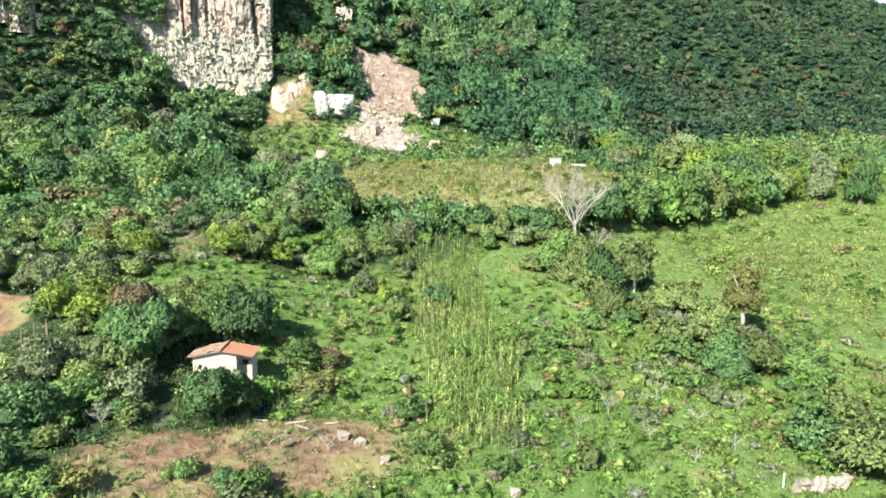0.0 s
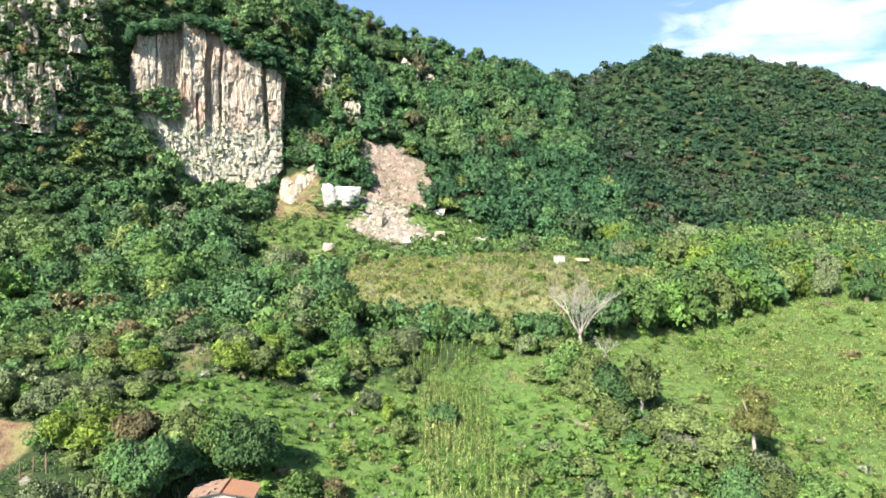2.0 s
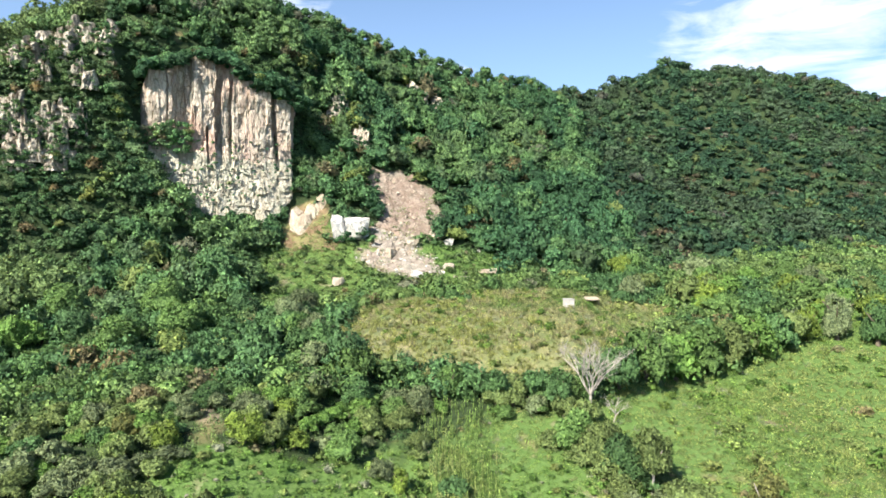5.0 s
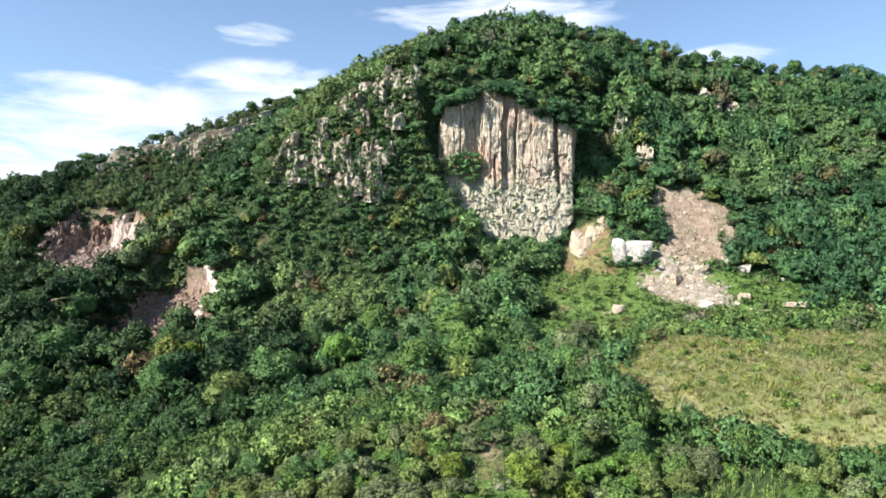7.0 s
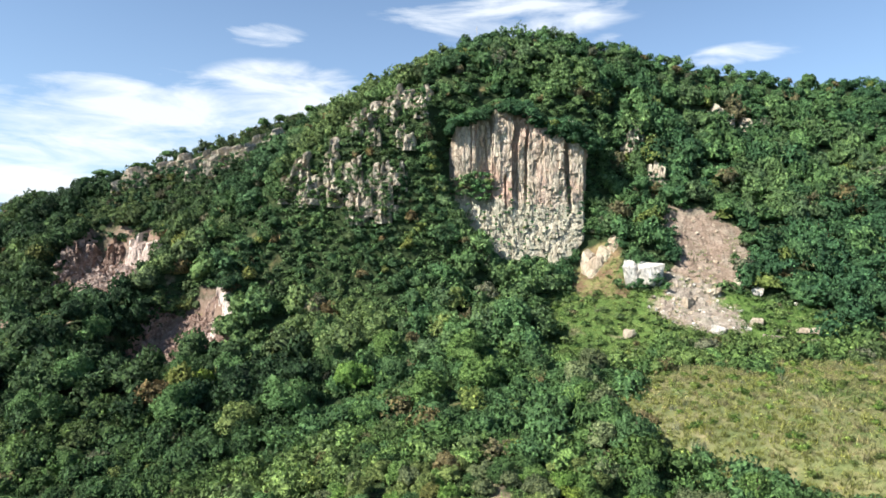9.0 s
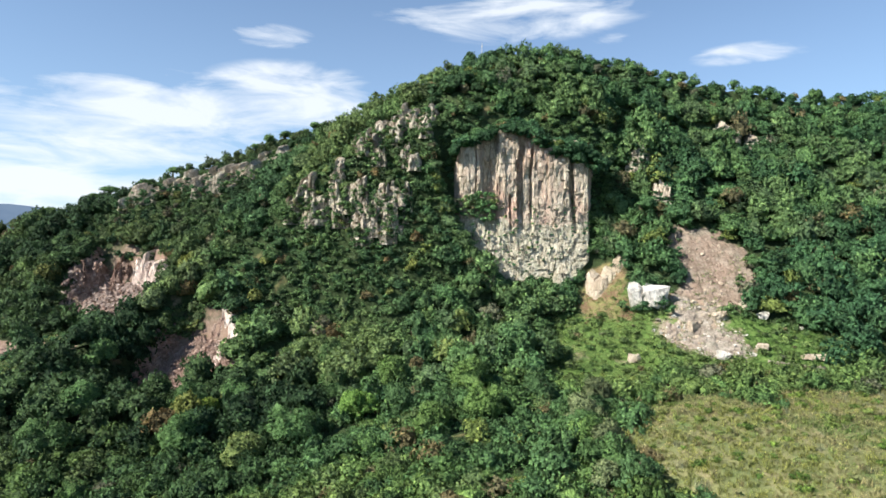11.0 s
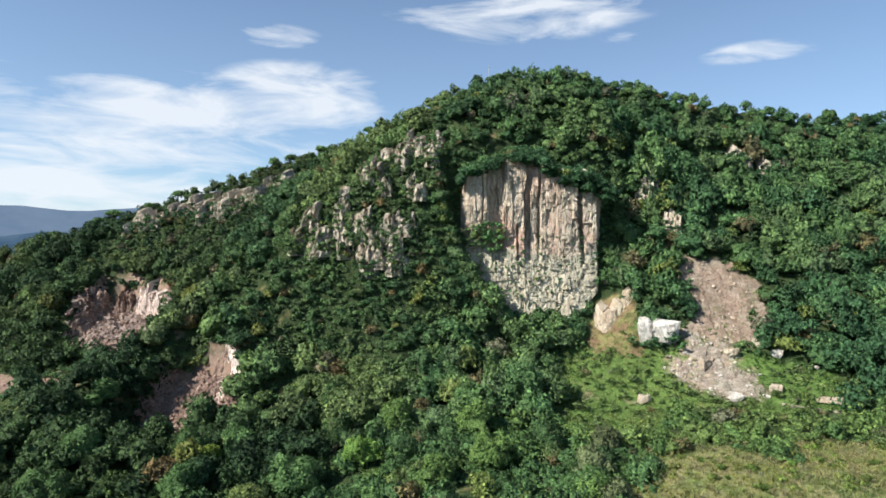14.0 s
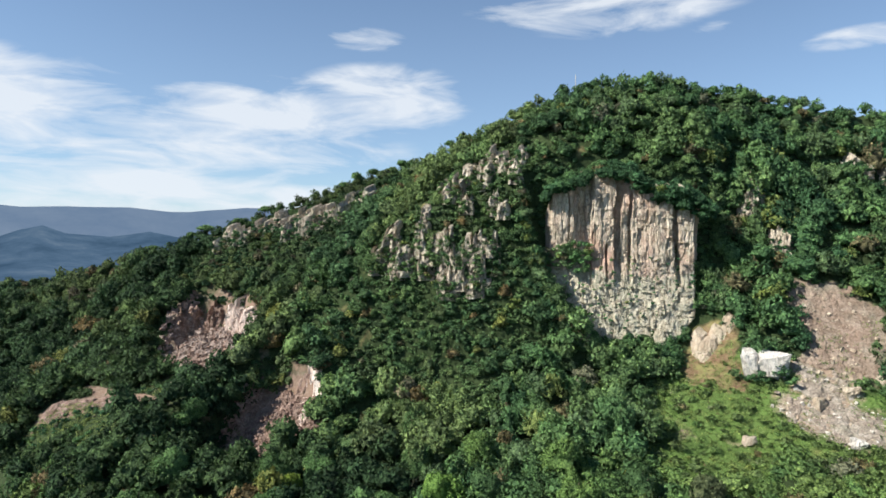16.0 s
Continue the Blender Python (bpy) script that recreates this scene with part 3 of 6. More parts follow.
def no_trees(x, y):
    s, d = cliff_sd(x, y)
    face = (s > 9) & (s < 44) & (d > -6.5) & (d < 3.5) | (s > -2) & (s < 53) & (d > -3) & (d < 3.5)
    bare = np.maximum.reduce([m_slide(x, y), m_road(x, y), m_haul(x, y), m_yard(x, y), m_meadow(x, y), m_corn(x, y), m_field(x, y), m_greenslope(x, y)])
    cut = np.maximum.reduce([m_quarry(x, y), m_scar(x, y), m_bank(x, y), m_verge(x, y), m_brow(x, y)])
    return (bare > 0.55) | (cut > 0.36) | face


FAR_T = [crown(100 + i, 72, 0.16, puffs=11, flat=0.66, sub=1, body=0.72) for i in range(9)]
MID_T = [crown(120 + i, 245, 0.104, puffs=18, flat=0.66 + 0.1 * (i % 4), spread=0.52 + 0.04 * (i % 4), sub=1, body=0.74) for i in range(14)]
BUSH_T = [crown(160 + i, 110, 0.13, puffs=9, flat=0.6, spread=0.6, sub=1, body=0.72) for i in range(6)]

rng = np.random.RandomState(7)
# hillside woods
P = scatter(-420, 130, 70, 350, 4.2, 11, 1.5)
u = (P[:, 1] - foot_of(P[:, 0])) / (ridge_of(P[:, 0]) - foot_of(P[:, 0]))
crags_near = (np.abs(P[:, 0] + 116) < 22) & (u > 0.42) & (u < 0.76) | (P[:, 0] < -165) & (P[:, 0] > -230) & (u > 0.6) & (u < 0.88)
keep = (u > -0.02) & (u < 1.05) & (P[:, 1] > 0.26 * -P[:, 0]) & ~no_trees(P[:, 0], P[:, 1]) & (P[:, 0] < 60) & ~(crags_near & (rng.rand(len(P)) < 0.3))
P = P[keep]
P_WOODS, R_WOODS = P, 2.4 + 3.2 * rng.rand(len(P)) ** 2.0
# only small trees stand close before the bare cuts and among the crags
ahead_ = np.maximum.reduce([f_(P[:, 0], P[:, 1] + k_) for f_ in (m_quarry, m_scar, m_haul, m_bank, m_verge) for k_ in (3.0, 7.0)]) > 0.45
R_WOODS = np.where(ahead_, np.minimum(R_WOODS, 1.7), R_WOODS)
R_WOODS = np.where(crags_near[keep], 1.3 + 1.2 * rng.rand(len(P)), R_WOODS)
R_WOODS = np.where(u[keep] > 0.86, np.minimum(R_WOODS, 2.0 + 0.9 * rng.rand(len(P))), R_WOODS)
s_, d_ = cliff_sd(P[:, 0], P[:, 1])
R_WOODS = np.where((s_ > -10) & (s_ < 58) & (d_ > -10) & (d_ < 12), np.minimum(R_WOODS, 1.9 + 0.7 * rng.rand(len(P))), R_WOODS)
# low left woods have shade put into their tones; farther left darker too
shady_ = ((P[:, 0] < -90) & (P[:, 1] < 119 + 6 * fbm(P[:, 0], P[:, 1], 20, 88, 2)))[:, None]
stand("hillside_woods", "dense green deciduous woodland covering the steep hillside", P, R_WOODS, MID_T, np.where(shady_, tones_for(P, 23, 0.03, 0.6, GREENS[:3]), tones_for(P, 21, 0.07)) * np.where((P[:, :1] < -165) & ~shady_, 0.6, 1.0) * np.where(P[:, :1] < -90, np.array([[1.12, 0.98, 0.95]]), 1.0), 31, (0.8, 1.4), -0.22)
# far hillside
P = scatter(40, 480, 180, 540, 5.0, 12, 0.8)
u = (P[:, 1] - foot_of(P[:, 0])) / (ridge_of(P[:, 0]) - foot_of(P[:, 0]))
P = P[(u > -0.02) & (u < 1.05) & (P[:, 0] >= 60) & (P[:, 0] < 50 + 0.73 * P[:, 1])]
# tones lowered and pulled towards blue: distance haze put into the leaf colour
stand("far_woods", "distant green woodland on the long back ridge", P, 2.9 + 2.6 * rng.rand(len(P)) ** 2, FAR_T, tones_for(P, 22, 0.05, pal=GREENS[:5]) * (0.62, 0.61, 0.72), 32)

# low growth wherever the trees leave the slope bare
def bare_places(T, R, x0, x1, y0, y1, seed, r=1.35):
    """Places on the slope that no crown covers, in random order."""
    rb = np.random.RandomState(seed)
    nx, ny = int(x1 - x0) + 1, int(y1 - y0) + 1
    gx, gy = np.meshgrid(np.arange(nx) + x0, np.arange(ny) + y0)
    gz = terrain(gx, gy)
    steep = np.hypot(1, np.hypot(np.gradient(gz, axis=0), np.gradient(gz, axis=1)))
    done = np.zeros((ny, nx), bool)

    def mark(x, y, rad):
        i0, i1, j0, j1 = max(int(x - x0 - rad), 0), int(x - x0 + rad) + 2, max(int(y - y0 - rad), 0), int(y - y0 + rad) + 2
        done[j0:j1, i0:i1] |= (gx[j0:j1, i0:i1] - x) ** 2 + (gy[j0:j1, i0:i1] - y) ** 2 < rad * rad

    inside_ = (T[:, 0] > x0) & (T[:, 0] < x1) & (T[:, 1] > y0) & (T[:, 1] < y1)
    for (x, y), rad in zip(T[inside_], R[inside_]):
        mark(x, y, 0.72 * rad / steep[int(y - y0), int(x - x0)] ** 0.6)
    u = (gy - foot_of(gx)) / (ridge_of(gx) - foot_of(gx))
    done |= (u < -0.05) | (u > 1.0) | (gy < -0.26 * gx) | no_trees(gx, gy)
    out = []
    for k in rb.permutation(nx * ny):
        j, i = divmod(int(k), nx)
        if done[j, i]:
            continue
        x, y = gx[j, i] + rb.uniform(-0.5, 0.5), gy[j, i] + rb.uniform(-0.5, 0.5)
        out.append((x, y))
        mark(x, y, 1.5 * r / steep[j, i] ** 0.8)
    return np.array(out)


P = bare_places(P_WOODS, R_WOODS, -262, 62, 74, 285, 17, 1.25)
UNDER_T = [crown(170 + i, 58, 0.175, puffs=7, flat=0.7, spread=0.65, sub=1, body=0.72) for i in range(5)]
# left-hand underwood is darkened as well, shade put into its tone
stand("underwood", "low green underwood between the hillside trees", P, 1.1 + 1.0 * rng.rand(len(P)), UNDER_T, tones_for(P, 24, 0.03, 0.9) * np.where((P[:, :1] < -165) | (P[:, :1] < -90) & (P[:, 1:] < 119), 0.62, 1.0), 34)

# ---- shape helpers ----
def part(name, bm, mat, parent=None, label=""):
    """One bmesh as one mesh object, under its thing or part."""
    me = bpy.data.meshes.new(name)
    bm.to_mesh(me)
    bm.free()
    me.materials.append(mat)
    ob = new(name, me)
    if parent is not None:
        ob.parent = parent
    if label:
        ob["label"] = label
    return ob


def mesh_part(name, V, F, mat, parent=None, label="", smooth=False):
    me = bpy.data.meshes.new(name)
    fill(me, V, F)
    me.materials.append(mat)
    if smooth:
        me.polygons.foreach_set("use_smooth", np.ones(len(F), bool))
    ob = new(name, me)
    if parent is not None:
        ob.parent = parent
    if label:
        ob["label"] = label
    return ob


def thing(name, label, category, x, y, z, turn=0.0, group=""):
    ob = new(name)
    ob.matrix_basis = pose(x, y, z, 0, 0, turn)
    return tagged(ob, label, category, group)


def box(bm, x0, x1, y0, y1, z0, z1, m=None):
    q = bmesh.ops.create_cube(bm, size=1)["verts"]
    mm = Matrix.Translation(((x0 + x1) / 2, (y0 + y1) / 2, (z0 + z1) / 2)) @ Matrix.Diagonal((x1 - x0, y1 - y0, z1 - z0, 1))
    bmesh.ops.transform(bm, matrix=(m @ mm) if m else mm, verts=q)


def tube(bm, points, radii, sides=6):
    """A bent, tapered stem through the points."""
    rings = []
    for i, (p, r) in enumerate(zip(points, radii)):
        p = Vector(p)
        a = Vector(points[max(i - 1, 0)])
        b = Vector(points[min(i + 1, len(points) - 1)])
        q = (b - a).to_track_quat("Z", "Y")
        rings.append([bm.verts.new(p + q @ Vector((math.cos(k * 6.2832 / sides) * r, math.sin(k * 6.2832 / sides) * r, 0))) for k in range(sides)])
    for r0, r1 in zip(rings, rings[1:]):
        for k in range(sides):
            bm.faces.new((r0[k], r0[(k + 1) % sides], r1[(k + 1) % sides], r1[k]))
    bm.faces.new(rings[-1])
    bm.faces.new(rings[0][::-1])


def boulder_mesh(seed, cuts=4, rough=0.05, points=5):
    """A faceted stone of about unit radius: a hull of random corners, its faces broken up a little."""
    rng = np.random.RandomState(seed)
    bm = bmesh.new()
    for k in range(8):
        bm.verts.new([(1 if k >> a & 1 else -1) * (0.32 + 0.56 * rng.rand()) for a in range(3)])
    for _ in range(points):
        d = rng.randn(3)
        d = d / np.linalg.norm(d) * (0.70 + 0.26 * rng.rand())
        bm.verts.new(d)
    bm.verts.ensure_lookup_table()
    r_ = bmesh.ops.convex_hull(bm, input=bm.verts[:])
    inner = [v for v in bm.verts if not v.link_faces]
    bmesh.ops.delete(bm, geom=inner, context="VERTS")
    if cuts:
        bmesh.ops.subdivide_edges(bm, edges=bm.edges[:], cuts=cuts, use_grid_fill=True)
        bmesh.ops.triangulate(bm, faces=bm.faces[:])
    bm.verts.index_update()
    v = np.array([q.co[:] for q in bm.verts])
    f = np.array([[q.index for q in p.verts] for p in bm.faces])
    bm.free()
    # broken steps along joints
    q = np.floor(v * (2.2 + rng.rand(3)) + rng.rand(3) * 9).astype(int)
    v = v * (1 + 0.22 * (rng.rand(40, 40, 40)[q[:, 0] % 40, q[:, 1] % 40, q[:, 2] % 40] - 0.5))[:, None]
    v = v + rough * np.stack([fbm(v[:, (k + 1) % 3] * 3 + 9, v[:, (k + 2) % 3] * 3 + v[:, k] * 2, 1.0, seed + k, 3) for k in range(3)], 1)
    return v, f


def stones(name, label, P, size, seed, mat, flat=0.7, category="rubble"):
    """Loose stones too many to count, as one mesh."""
    rng = np.random.RandomState(seed)
    T = []
    for i in range(6):
        bm = bmesh.new()
        bmesh.ops.create_cube(bm, size=1.3)
        T.append((np.array([q.co[:] for q in bm.verts]) + rng.randn(8, 3) * 0.2, np.array([[q.index for q in p.verts] for p in bm.faces])))
        bm.free()
    Z = terrain(P[:, 0], P[:, 1])
    Vs, Fs, n = [], [], 0
    for i, (x, y) in enumerate(P):
        v, f = T[rng.randint(6)]
        q = Euler(tuple(rng.rand(3) * 6.28)).to_matrix()
        k = size[i]
        w = (v * np.array([1, 0.8, flat])) @ np.array(q).T * k + (x, y, Z[i] + 0.25 * k)
        Vs.append(w)
        Fs.append(f + n)
        n += len(v)
    ob = mesh_part(name, np.concatenate(Vs), np.concatenate(Fs), mat)
    return tagged(ob, label, category, kind="stuff")


# ---- rock walls ----
def cells(S, Z, rng, w, h, amp, tilt=1.0, warp=0.5):
    """Angular relief of jointed rock: upright columns of about width w, broken into blocks of about height h. Also returns the joints."""
    n = int((S.max() - S.min()) / w * 1.9) + 12
    b = S.min() - 2 * w - 1 + np.cumsum(w * rng.uniform(0.45, 1.55, n))
    S2 = S + warp * fbm(S * 0.7 + 17, Z + 40, max(h, 2.0), rng.randint(999), 2)
    c = np.clip(np.searchsorted(b, S2) - 1, 0, n - 2)
    f = np.clip((S2 - b[c]) / (b[c + 1] - b[c]), 0, 1)
    q = Z / (h * rng.uniform(0.6, 1.4, n))[c] + (rng.rand(n) * 9)[c]
    k = np.floor(q).astype(int) % 61
    g = q - np.floor(q)
    off, tx, tz = rng.randn(n, 61)[c, k], rng.randn(n, 61)[c, k], rng.randn(n, 61)[c, k]
    joint = np.exp(-(np.minimum(f, 1 - f) * w / 0.16) ** 2) * rng.rand(n)[c]
    return amp * (off + tilt * (tx * (f - 0.5) + tz * (g - 0.5))), joint


def sheet(S, D, Z, back):
    """A relief as a mesh whose upper edge runs back into the hill. Returns verts (along, into the hill, up) and quads."""
    for k in (0.3, 0.65, 1.0):
        S, D, Z = np.vstack([S, S[-1:] * 1.0]), np.vstack([D, D[-1:] + back * (k - (k > 0.5) * 0.3)]), np.vstack([Z, Z[-1:] + 0.35 + 0.4 * k])
    idx = np.arange(S.size).reshape(S.shape)
    F = np.stack([idx[:-1, :-1], idx[:-1, 1:], idx[1:, 1:], idx[1:, :-1]], -1).reshape(-1, 4)
    return np.stack([S, D, Z], -1).reshape(-1, 3), F


def rock_face(seed, w, h, lean=0.15, side=3.0, amp=1.0, res=0.32, back=4.0, top=0.35, block=1.0, jag=0.3):
    """A jointed rock face that looks along -y, its foot at z=0, with a broken upper edge and sides that bend back."""
    rng = np.random.RandomState(seed)
    s = np.linspace(-w / 2, w / 2, max(int(w / res), 8))
    v = np.linspace(0, 1, max(int(h / res / 1.3), 8))
    edge = np.clip(np.abs(s) / (w / 2), 0, 1)
    hs = 1 - 0.55 * edge ** 3 - top * rng.rand() * (0.5 + s / w) + top * np.clip(fbm(s + 60 * seed, s * 0 + 5, w * 0.4, seed + 3, 3) * 1.6, -1, 0.6)
    b = np.cumsum(rng.uniform(0.5, 1.8, int(w) + 8)) - w / 2 - 2
    hs = h * np.clip(hs + jag * top * rng.randn(len(b))[np.searchsorted(b, s) - 1], 0.25, 1.2)
    S, E = np.meshgrid(s, v)
    Z = E * hs[None, :]
    D = side * np.abs(S / (w / 2)) ** 3 + lean * Z - 1.2 * fbm(S + 9 * seed, Z * 0.5, 5.0, seed + 1, 2)
    d1, j1 = cells(S, Z, rng, 2.6 * block, 6.5 * block, 0.42)
    d2, j2 = cells(S, Z, rng, 1.0 * block, 2.6 * block, 0.24)
    d3, j3 = cells(S, Z, rng, 0.5 * block, 1.0 * block, 0.12)
    D = D - amp * (d1 + d2 + d3) + amp * (0.9 * j1 + 0.3 * j2)
    S = S + 0.08 * rng.randn(*S.shape)
    return sheet(S, D, Z, back)


# ---- main cliff ----
def to_cliff(V, s, d, z):
    x, y, z = cliff_place(s, d, z)
    c, sn = CLIFF_R
    return np.stack([V[:, 0] * c - V[:, 1] * sn + x, V[:, 0] * sn + V[:, 1] * c + y, V[:, 2] + z], 1)


def step(a, b, v):
    return np.clip((v - a) / (b - a), 0, 1)


def main_cliff():
    """One jointed wall of pillars and deep grooves over a broken apron, cut into its parts."""
    cliff = tagged(new("cliff"), "tall weathered tan and pink columnar rock cliff on the hillside", "cliff")
    rng = np.random.RandomState(8)
    s = np.arange(3.5, 55.0, 0.22)
    v = np.linspace(0, 1, 172)
    low = np.interp(s, (3.5, 8, 13, 20, 24, 31, 37, 42, 46, 50, 55), (55, 47, 43, 40, 39.5, 41, 42, 45, 49, 53, 57))
    top = np.interp(s, (3.5, 6, 7, 14.5, 15, 19.5, 20, 25, 26, 31, 33, 43, 46, 49, 52, 55), (80, 87, 90.5, 92.5, 93, 94.5, 96.5, 96.0, 95, 95.5, 93.5, 91.5, 91, 90, 87, 82))
    b = np.cumsum(rng.uniform(0.6, 2.6, 60))
    top = top + rng.uniform(-1.3, 0.9, 60)[np.searchsorted(b, s)]
    S, E = np.meshgrid(s, v)
    Z = low[None, :] + E * (top - low)[None, :]
    W = S + 0.5 * fbm(S, Z, 9.0, 71, 2)
    slant = W - 45.2 + (Z - 62) * 0.075
    up = step(60, 68, Z + 5 * fbm(S, Z, 7.0, 72, 2))
    D = np.zeros_like(S)
    D = np.where((W > 14.8) & (W < 18.8), 2.3, D)
    D = np.where((W > 11.9) & (W < 12.3), 1.0, D)
    D = np.where((W > 19.5) & (W < 25.6), -0.7, D)
    D = np.where((W > 25.6) & (W < 30.9), np.where((W > 27.8) & (W < 29.9) & (Z < 90), 0.6, 2.2), D)
    D = np.where((W > 23.0) & (W < 23.7) & (Z < 74), 1.2, D)
    D = np.where((W > 30.9) & (slant < -1.2), -0.4 + 0.8 * (Z > 80) * step(80, 90, Z), D)
    D = np.where((np.abs(slant) < 0.75), 3.0, D)
    D = np.where(slant > 0.75, 0.1, D)
    D = np.where(W < 6.8, (6.8 - W) * 2.2, D) * up
    D = np.where(W > 49.3, np.maximum(D, (W - 49.3) * 2.6), D)
    k = step(69, 44, Z)
    D = D - 6.0 * k ** 1.2 + 2.0 * (step(26, 5, S) ** 2 + step(38, 55, S) ** 2) * k * 2 - 1.1 * fbm(S, Z, 8.0, 73, 2)
    wall = [cells(S, Z, rng, w, h, a, t, 0.6) for w, h, a, t in ((3.6, 9, 0.2, 1.0), (1.5, 4.0, 0.15, 1.1), (0.6, 1.5, 0.09, 1.2))]
    low_ = [cells(S, Z, rng, w, h, a, t, 1.2) for w, h, a, t in ((2.4, 4.0, 0.22, 1.0), (1.0, 1.8, 0.15, 1.0), (0.5, 0.9, 0.09, 1.0))]
    D = D - up * sum(q[0] for q in wall) - (1 - up) * sum(q[0] for q in low_)
    D = D + up * (0.6 * wall[0][1] + 0.2 * wall[1][1]) + (1 - up) * (0.35 * low_[0][1] + 0.2 * low_[1][1])
    V, F = sheet(S + 0.05 * rng.randn(*S.shape), D, Z, 7.0)
    mid = V[F].mean(axis=1)
    edges = (("pillar", 0, 14.8, M_CLIFF, "tan lichen-spotted pillar"), ("chimney", 14.8, 19.5, M_CLIFF, "dark recessed chimney"), ("pillar", 19.5, 25.6, M_CLIFF, "pale tan and pink pillar"),
             ("groove", 25.6, 30.9, M_CLIFF, "dark reddish groove"), ("wall_face", 30.9, 43.0, M_CLIFF, "broad pinkish wall"), ("pillar", 43.0, 60, M_CLIFF, "narrow grey-tan corner pillar"))
    cut = 64.5 + 2.5 * fbm(mid[:, 0], mid[:, 1] * 0, 5.0, 74, 2)
    for name, a, b, mat, lab in edges:
        mesh_part(name, *pick(V, F, (mid[:, 0] >= a) & (mid[:, 0] < b) & (mid[:, 2] >= cut)), mat, cliff, lab)
    mesh_part("apron", *pick(V, F, mid[:, 2] < cut), M_APRON, cliff, "broken lichen-covered lower apron of the cliff")
    return cliff


def pick(V, F, on):
    """The chosen faces of a relief, at their place on the cliff."""
    F = F[on]
    use, inv = np.unique(F, return_inverse=True)
    return to_cliff(V[use], 0, 0, 0), inv.reshape(F.shape)


main_cliff()


def down_turn(x, y):
    """The way the slope faces at a place, as a turn for a face that looks along -y."""
    e = 4.0
    gx = float(terrain(x + e, y) - terrain(x - e, y))
    gy = float(terrain(x, y + e) - terrain(x, y - e))
    return math.degrees(math.atan2(-gx, gy))


CRAG_N = [0]
CRAG_SHRUBS = []


def crag(x, y, w, h, mat=M_GREY, label="grey-tan columnar crag among hillside trees", deep=4.5, up=0.0, turn=None):
    CRAG_N[0] += 1
    seed = 300 + CRAG_N[0]
    V, F = rock_face(seed, w * 1.8, h * 1.2, 0.24, 2.2, 1.3, 0.34, deep, 0.5, 0.8, 0.42)
    ob = mesh_part("crag", V, F, mat)
    z = float(terrain(x, y))
    t = (24.0 * 0.6 + 0.4 * down_turn(x, y)) if turn is None else turn
    fx, fy = math.sin(math.radians(t)), -math.cos(math.radians(t))
    ob.matrix_basis = pose(x + 2.0 * fx, y + 2.0 * fy, z - h * 0.15 + up, 0, 0, t)
    r_ = np.random.RandomState(seed)
    for _ in range(int(w * 3.2)):
        a, k = r_.uniform(-0.85, 0.85) * w, r_.rand()
        o = 2.3 - 0.22 * k * h - 1.6 * abs(a / w) ** 3
        CRAG_SHRUBS.append((x - fy * a + o * fx, y + fx * a + o * fy, z - h * 0.15 + k * h * 0.95, r_.uniform(0.6, 1.6)))
    return tagged(ob, label, "rock outcrop", "hillside crags")


def crag_bands():
    """Outcrops in bands along the steep ground: ends of the band, its breadth up the slope, how many, widths and heights."""
    rb = np.random.RandomState(91)
    for (xa, ya), (xb, yb), br, n, w, h in (
        ((-138, 157), (-106, 167), 2.5, 15, (2.6, 5.2), (6, 10)), ((-128, 164), (-104, 172), 2.5, 9, (2.2, 4.2), (5, 8)),
        ((-126, 171), (-103, 180), 3.0, 11, (1.8, 3.4), (3.5, 6.5)), ((-122, 182), (-103, 188), 2.5, 9, (1.8, 3.2), (3.5, 6.5)),
        ((-228, 156), (-170, 185), 2.0, 20, (2.4, 4.4), (4, 6.5)), ((-200, 165), (-174, 174), 2.0, 5, (2.6, 4.6), (4, 6.5)),
        ((-46, 227), (-42, 230), 0.5, 2, (2.6, 4.4), (8, 12)), ((-19, 265), (-4, 274), 1.0, 5, (2.6, 4.6), (4.5, 6.7)), ((-37, 224), (-32, 225), 0.6, 2, (2.4, 3.6), (4, 5.5))):
        for i in range(n):
            k = (i + 0.2 + 0.6 * rb.rand()) / n
            crag(xa + (xb - xa) * k + rb.randn() * 0.8, ya + (yb - ya) * k + rb.uniform(-br, br), rb.uniform(*w), rb.uniform(*h))


crag_bands()



def boulder(x, y, size, mat, label, seed, sink=0.25, turn=0.0, name="boulder", group="hillside boulders"):
    v, f = boulder_mesh(seed)
    ob = mesh_part(name, v * (np.array(size) / 1.5), f, mat)
    ob.matrix_basis = pose(x, y, float(terrain(x, y)) + size[2] / 1.5 * (0.8 - sink), 0, 0, turn)
    return tagged(ob, label, "boulder", group)


def block(x, y, z, size, mat, label, seed, turn=0.0):
    """A standing rock block, its middle at height z."""
    ob = boulder(x, y, size, mat, label, seed, 0.3, turn)
    ob.location.z = z
    return ob


# white and tan blocks beside the landslip
block(-37.2, 191.7, 42.6, (4.2, 4.0, 8.6), M_PALE, "tall white split boulder on the green slope", 11, 10)
block(-31.9, 195.0, 42.4, (7.6, 5.4, 7.8), M_PALE, "broad white split boulder on the green slope", 12, 25)
def outcrop(x, y, z, w, h, lean, turn, seed, label):
    """A bare rock face standing out of the slope, its foot at height z."""
    ob = mesh_part("rock_outcrop", *rock_face(seed, w, h, lean, 2.2, 0.5, 0.3, 4.5, 0.25, 2.4, 0.15), M_TAN)
    ob.matrix_basis = pose(x, y, z, 0, 0, turn)
    return tagged(ob, label, "rock outcrop", "outcrops below the cliff")


